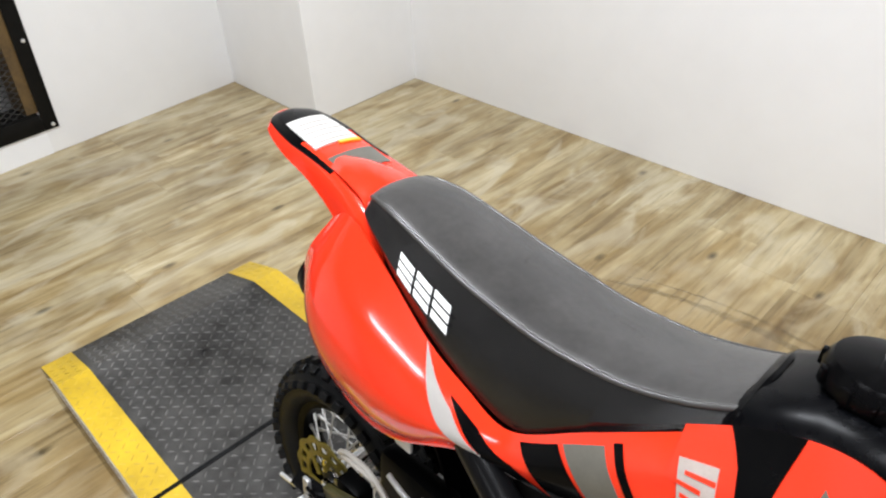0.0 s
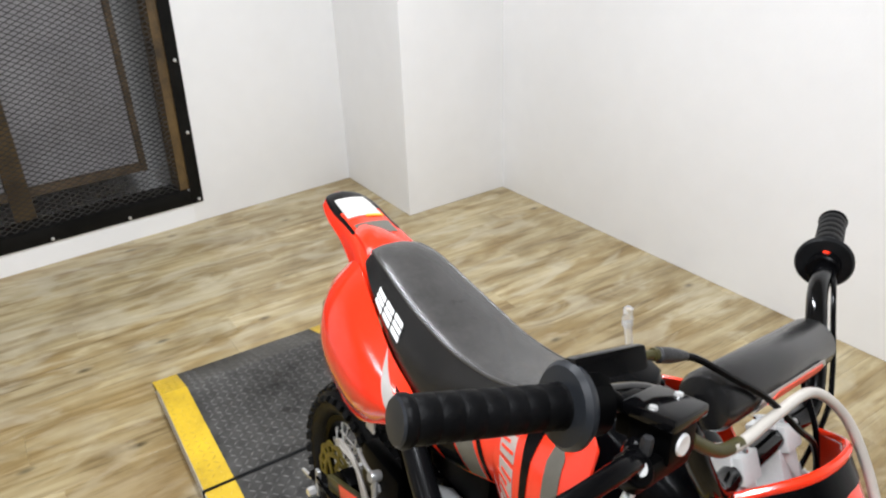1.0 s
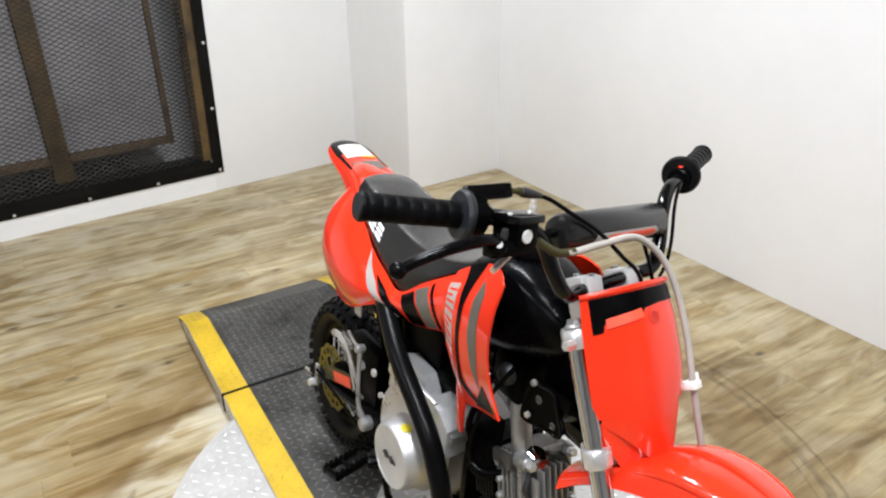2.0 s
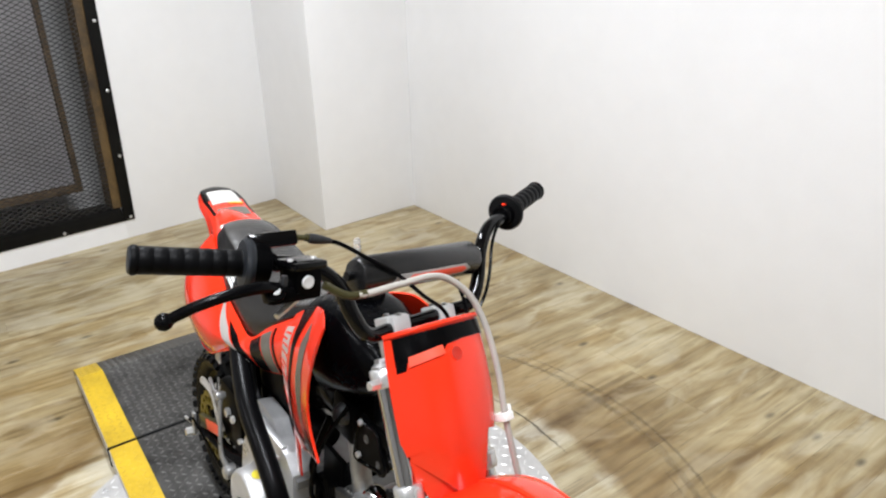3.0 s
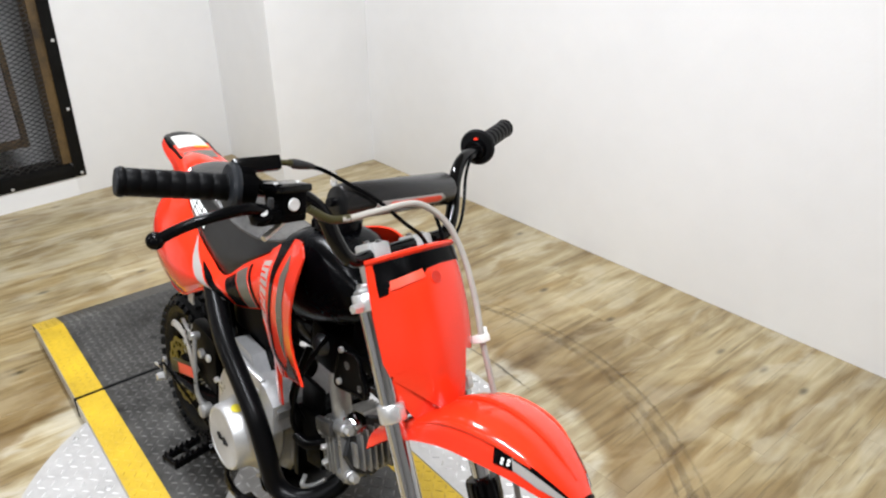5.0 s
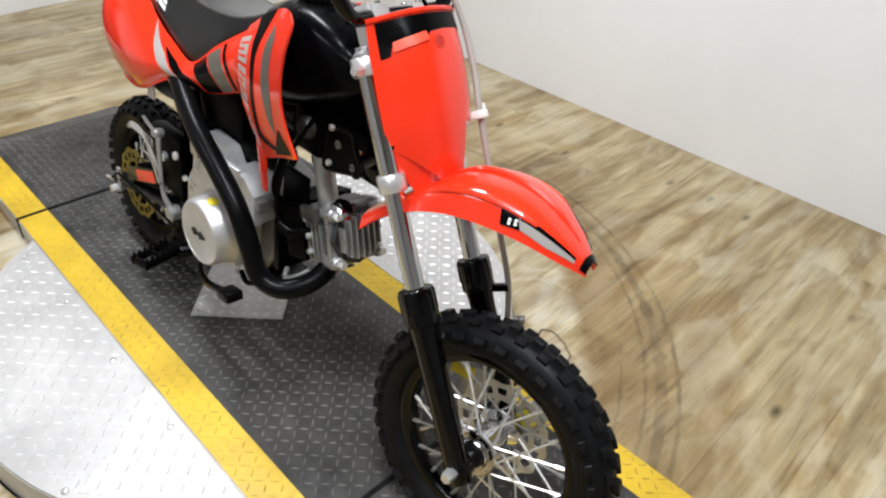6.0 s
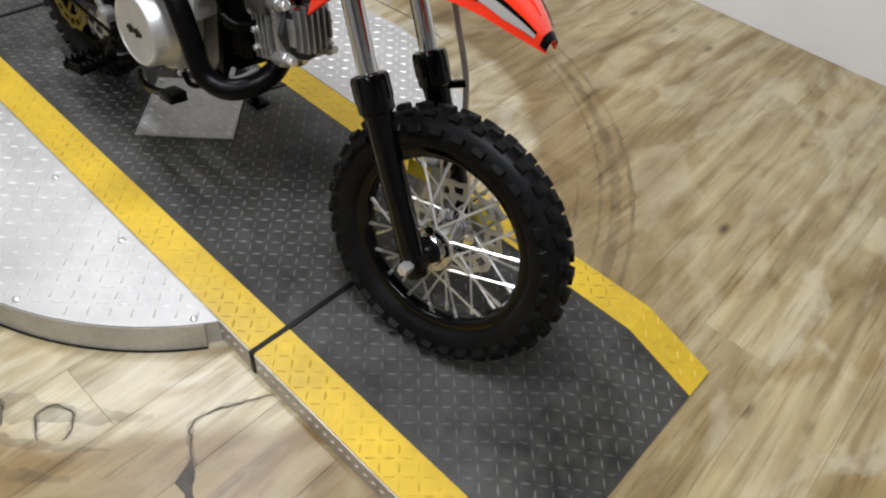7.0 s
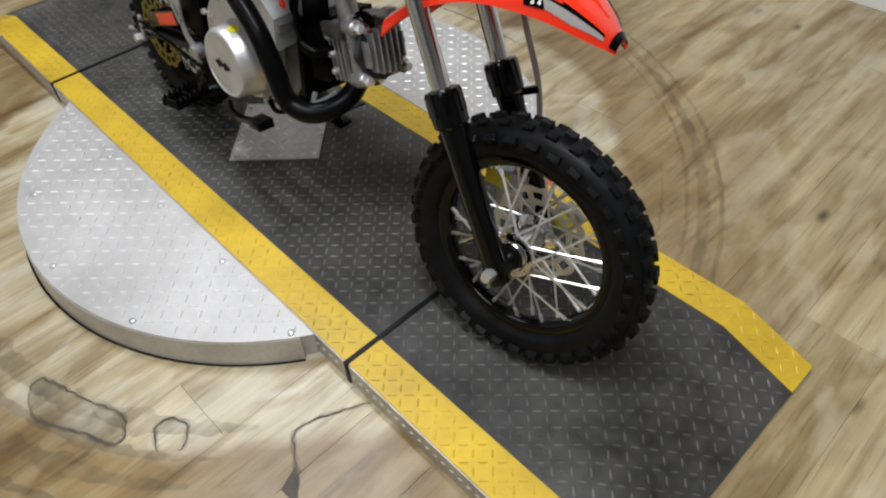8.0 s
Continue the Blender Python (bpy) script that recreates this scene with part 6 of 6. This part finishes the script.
for s in (-1, 1):
    flip = (lambda n: n) if s < 0 else mirrored
    ps = Skin(flip(panel_net))
    panel = part("side_panel", ps.shell((0, s, 0), 0.0035, 26, 60), RED, bike, "bulging glossy red side panel")
    part("panel_edge", tube([ps.at(1, v) for v in (0, 0.1, 0.2, 0.3, 0.4, 0.5, 0.6, 0.7)], 0.0032, 50, 6), RED, panel)
    part("panel_decal", ps.patch([(0.0, 0.43), (0.30, 0.505), (0.60, 0.585), (0.99, 0.665), (0.99, 0.735), (0.55, 0.640), (0.25, 0.560)], (0, s, 0), nu=24, nv=60), SILVERDECAL, panel, "silver panel decal")
    part("panel_decal", ps.patch([(0.14, 0.545), (0.30, 0.590), (0.55, 0.655), (0.99, 0.748), (0.99, 0.800), (0.50, 0.735), (0.22, 0.640)], (0, s, 0), nu=24, nv=60), BLACK, panel, "black panel decal")
    part("panel_decal", ps.patch([(0.10, 0.745), (0.10, 0.815), (0.97, 0.905), (0.97, 0.812)], (0, s, 0), nu=24, nv=60), BLACK, panel, "black panel decal")
    part("panel_decal", ps.patch([(0.10, 0.825), (0.10, 0.892), (0.97, 0.972), (0.97, 0.912)], (0, s, 0), nu=24, nv=60), GREYDECAL, panel, "olive grey panel decal")
    part("panel_decal", ps.patch([(0.08, 0.905), (0.08, 0.918), (0.97, 0.996), (0.97, 0.982)], (0, s, 0), nu=24, nv=60), BLACK, panel, "thin black panel stripe")
    ss = Skin(flip(shroud_net))
    shroud = part("tank_shroud", ss.shell((0, s, 0), 0.0035, 30, 40), RED, bike, "red tank shroud with grey and black decals")
    for k in range(3):
        u0, u1 = 0.16 + 0.26 * k, 0.385 + 0.26 * k
        v = 0.030 + 0.055 * k
        part("shroud_mark", ss.patch([(u0, v), (u1, v + 0.048), (u1, v + 0.215), (u0, v + 0.165)], (0, s, 0), nu=30, nv=40), MARKGREY, shroud, "grey printed block")
        for g, lo, hi in ((0.050, 0.045, 0.175), (0.105, 0.0, 0.130), (0.160, 0.052, 0.190)):
            part("shroud_mark_gap", ss.patch([(u0 + g, v + lo), (u0 + g + 0.020, v + lo + 0.003), (u0 + g + 0.020, v + hi + 0.004), (u0 + g, v + hi)], (0, s, 0), 0.0018, nu=30, nv=40), RED, shroud)
    # Painted black band stands in for the deep, dark notch between the lobes.
    part("shroud_decal", ss.patch([(0.0, 0.17), (0.0, 0.42), (0.14, 0.40), (0.30, 0.385), (0.52, 0.430), (0.76, 0.560), (0.92, 0.745), (0.945, 0.715), (0.80, 0.520), (0.56, 0.375), (0.32, 0.315), (0.14, 0.255)], (0, s, 0), nu=30, nv=40), BLACK, shroud, "black band painted for the dark notch between the shroud's lobes")
    part("shroud_decal", ss.patch([(0.10, 0.545), (0.24, 0.515), (0.44, 0.560), (0.66, 0.690), (0.80, 0.800), (0.62, 0.765), (0.38, 0.690), (0.18, 0.665)], (0, s, 0), nu=30, nv=40), GREYDECAL, shroud, "dark grey shroud panel")
    part("shroud_decal", ss.patch([(0.76, 0.86), (0.97, 0.965), (0.97, 0.70), (0.86, 0.76)], (0, s, 0), nu=30, nv=40), BLACK, shroud, "black arrow decal")
    leg_net = [[(-0.335, -0.112, 0.600), (-0.325, -0.112, 0.545), (-0.322, -0.108, 0.498)], [(-0.315, -0.118, 0.596), (-0.310, -0.116, 0.545), (-0.312, -0.110, 0.498)], [(-0.290, -0.122, 0.592), (-0.294, -0.119, 0.545), (-0.302, -0.112, 0.500)]]
    part("shroud_leg", Skin(flip(leg_net)).shell((0, s, 0), 0.0035, 8, 12), RED, shroud)

# ---- marks worn and scratched into the floor ----
scratches = [
    [(0.060, -0.004), (0.042, -0.048), (0.020, -0.090), (0.012, -0.120), (0.012, -0.143), (0.031, -0.160), (0.060, -0.174), (0.086, -0.189), (0.114, -0.209)],
    [(-0.403, -0.467), (-0.438, -0.446), (-0.432, -0.423), (-0.385, -0.404), (-0.334, -0.388), (-0.286, -0.366), (-0.247, -0.350), (-0.220, -0.359), (-0.200, -0.373), (-0.210, -0.396), (-0.258, -0.417), (-0.312, -0.448), (-0.359, -0.472), (-0.403, -0.467)],
    [(-0.134, -0.340), (-0.164, -0.329), (-0.183, -0.310), (-0.172, -0.286), (-0.146, -0.274), (-0.111, -0.297), (-0.106, -0.312)],
    [(-0.945, 1.100), (-0.873, 1.117), (-0.796, 1.124), (-0.729, 1.128), (-0.666, 1.123), (-0.553, 1.115)],
    [(-0.077, 0.781), (-0.102, 0.806), (-0.109, 0.830), (-0.083, 0.845), (-0.046, 0.835), (-0.002, 0.806), (0.003, 0.770)],
]


def flat_strip(line, width, z, seed):
    """A ragged band lying on the floor along a line."""
    bm, prev = bmesh.new(), None
    for i, q in enumerate(line):
        d = line[min(i + 1, len(line) - 1)] - line[max(i - 1, 0)]
        n = Vector((-d.y, d.x, 0)).normalized()
        w = width * (0.55 + 0.9 * abs(noise.noise(q * 22 + Vector((seed, 0, 0))))) * (0.25 + 0.75 * min(1, 6 * i / len(line), 6 * (len(line) - 1 - i) / len(line)))
        q = q + n * 0.005 * noise.noise(q * 60 + Vector((0, seed, 0)))
        pair = [bm.verts.new((q.x + n.x * w * e, q.y + n.y * w * e, z)) for e in (-0.5, 0.5)]
        if prev:
            bm.faces.new((prev[0], prev[1], pair[1], pair[0]))
        prev = pair
    return bm


for k, pts in enumerate(scratches):
    path = spline([(x, y, 0.0) for x, y in pts], 140)
    scratch = thing("floor_scratch", flat_strip(path, 0.0040 if k < 3 else 0.0032, 0.0011, k), SCUFF, "dark ragged crack worn into the plank floor", "floor scratch", "floor scratches", smooth=False)
    part("halo", flat_strip(path, 0.014, 0.0008, k + 5), RUB, scratch, smooth=False)
patch_bm = bmesh.new()
patch_bm.faces.new([patch_bm.verts.new((x, y, 0.0006)) for x, y in scratches[1][:-1]])
thing("floor_stain", patch_bm, RUB, "grey worn patch inside a crack on the floor", "floor stain", smooth=False)
wedge_bm = bmesh.new()
wedge_bm.faces.new([wedge_bm.verts.new((x, y, 0.0009)) for x, y in ((0.066, -0.180), (0.090, -0.189), (0.108, -0.207), (0.144, -0.222), (0.137, -0.234), (0.110, -0.221), (0.083, -0.222), (0.077, -0.208))])
thing("floor_stain", wedge_bm, SCUFF, "dark torn wedge at the end of a floor crack", "floor stain", smooth=False)
for r, a0, a1, w in ((1.070, -25, 118, 0.034), (1.110, -25, 112, 0.016), (1.033, -10, 70, 0.012), (0.975, -15, 40, 0.010), (0.938, -12, 30, 0.008)):
    arc = [Vector((-0.695 + r * math.cos(radians(a)), 0.317 + r * math.sin(radians(a)), 0)) for a in (a0 + (a1 - a0) * i / 140 for i in range(141))]
    thing("floor_scuff", flat_strip(arc, w, 0.0008, r * 9), RUB, "faint dark curved scuff on the plank floor", "floor scuff", "floor scuffs", smooth=False)

for r, a0, a1, w in ((0.792, -128, -40, 0.060), (0.852, -118, -44, 0.026), (0.905, -122, -47, 0.042), (0.965, -112, -55, 0.024)):
    arc = [Vector((-0.652 + r * math.cos(radians(a)), 0.327 + r * math.sin(radians(a)), 0)) for a in (a0 + (a1 - a0) * i / 140 for i in range(141))]
    thing("floor_scuff", flat_strip(arc, w, 0.0004, r * 9), RUB, "broad grey worn ring on the plank floor", "floor scuff", "floor scuffs", smooth=False)

# ---- a small hammer left on the floor beside the turntable ----
hammer = empty("hammer", pose(-0.184, 0.791, 0.0, 0, 0, -50.8), "small steel hammer with a red handle lying on the floor", "hammer")
part("handle", tube([(0.050, 0, 0.012), (0.085, 0, 0.012), (0.130, 0, 0.012), (0.172, 0, 0.012)], 0.0115, 20, 12, taper=[0.75, 1.0, 0.85, 1.0, 0.95]), RED, hammer, "red handle sleeve")
part("shank", tube([(0.004, 0, 0.012), (0.055, 0, 0.012)], 0.0062, 4, 12), STEEL, hammer)
part("hammer_head", lathe([(0.0095, -0.036), (0.0115, -0.034), (0.0115, -0.022), (0.0080, -0.018), (0.0085, 0.012), (0.0065, 0.02), (0.0035, 0.040)], pose(0, 0, 0.012, 90, 0, 0), 18), CASTDARK, hammer, "grey steel hammer head")

# ---- floor planks, laid across the track ----
PW, PL = 0.156, 1.24


def plank_of(length):
    bm = box(-PW / 2 + 0.0002, PW / 2 - 0.0002, -length / 2 + 0.0002, length / 2 - 0.0002, -0.003, 0.0)
    bmesh.ops.bevel(bm, geom=[e for e in bm.edges if all(q.co.z > -0.001 for q in e.verts)], offset=0.0004, segments=1, affect="EDGES")
    return finish("plank", bm, PLANK, smooth=False)


plank_mesh = plank_of(PL)
lay = pose(0.0, 0.0, 0.0, 0, 0, 1.0)
rng = random.Random(4)
for i in range(-21, 23):
    shift = rng.random() * PL
    for j in range(-4, 4):
        y0, y1 = max(j * PL + shift - PL / 2, SY - 0.10), min(j * PL + shift + PL / 2, 2.16)
        m = lay @ pose(i * PW, (y0 + y1) / 2, 0)
        if y1 - y0 < 0.02 or not (-3.40 < m.translation.x < EX + 0.05):
            continue
        ob = new("plank", plank_mesh if y1 - y0 > PL - 0.001 else plank_of(y1 - y0))
        ob.parent = floor
        ob.matrix_world = m
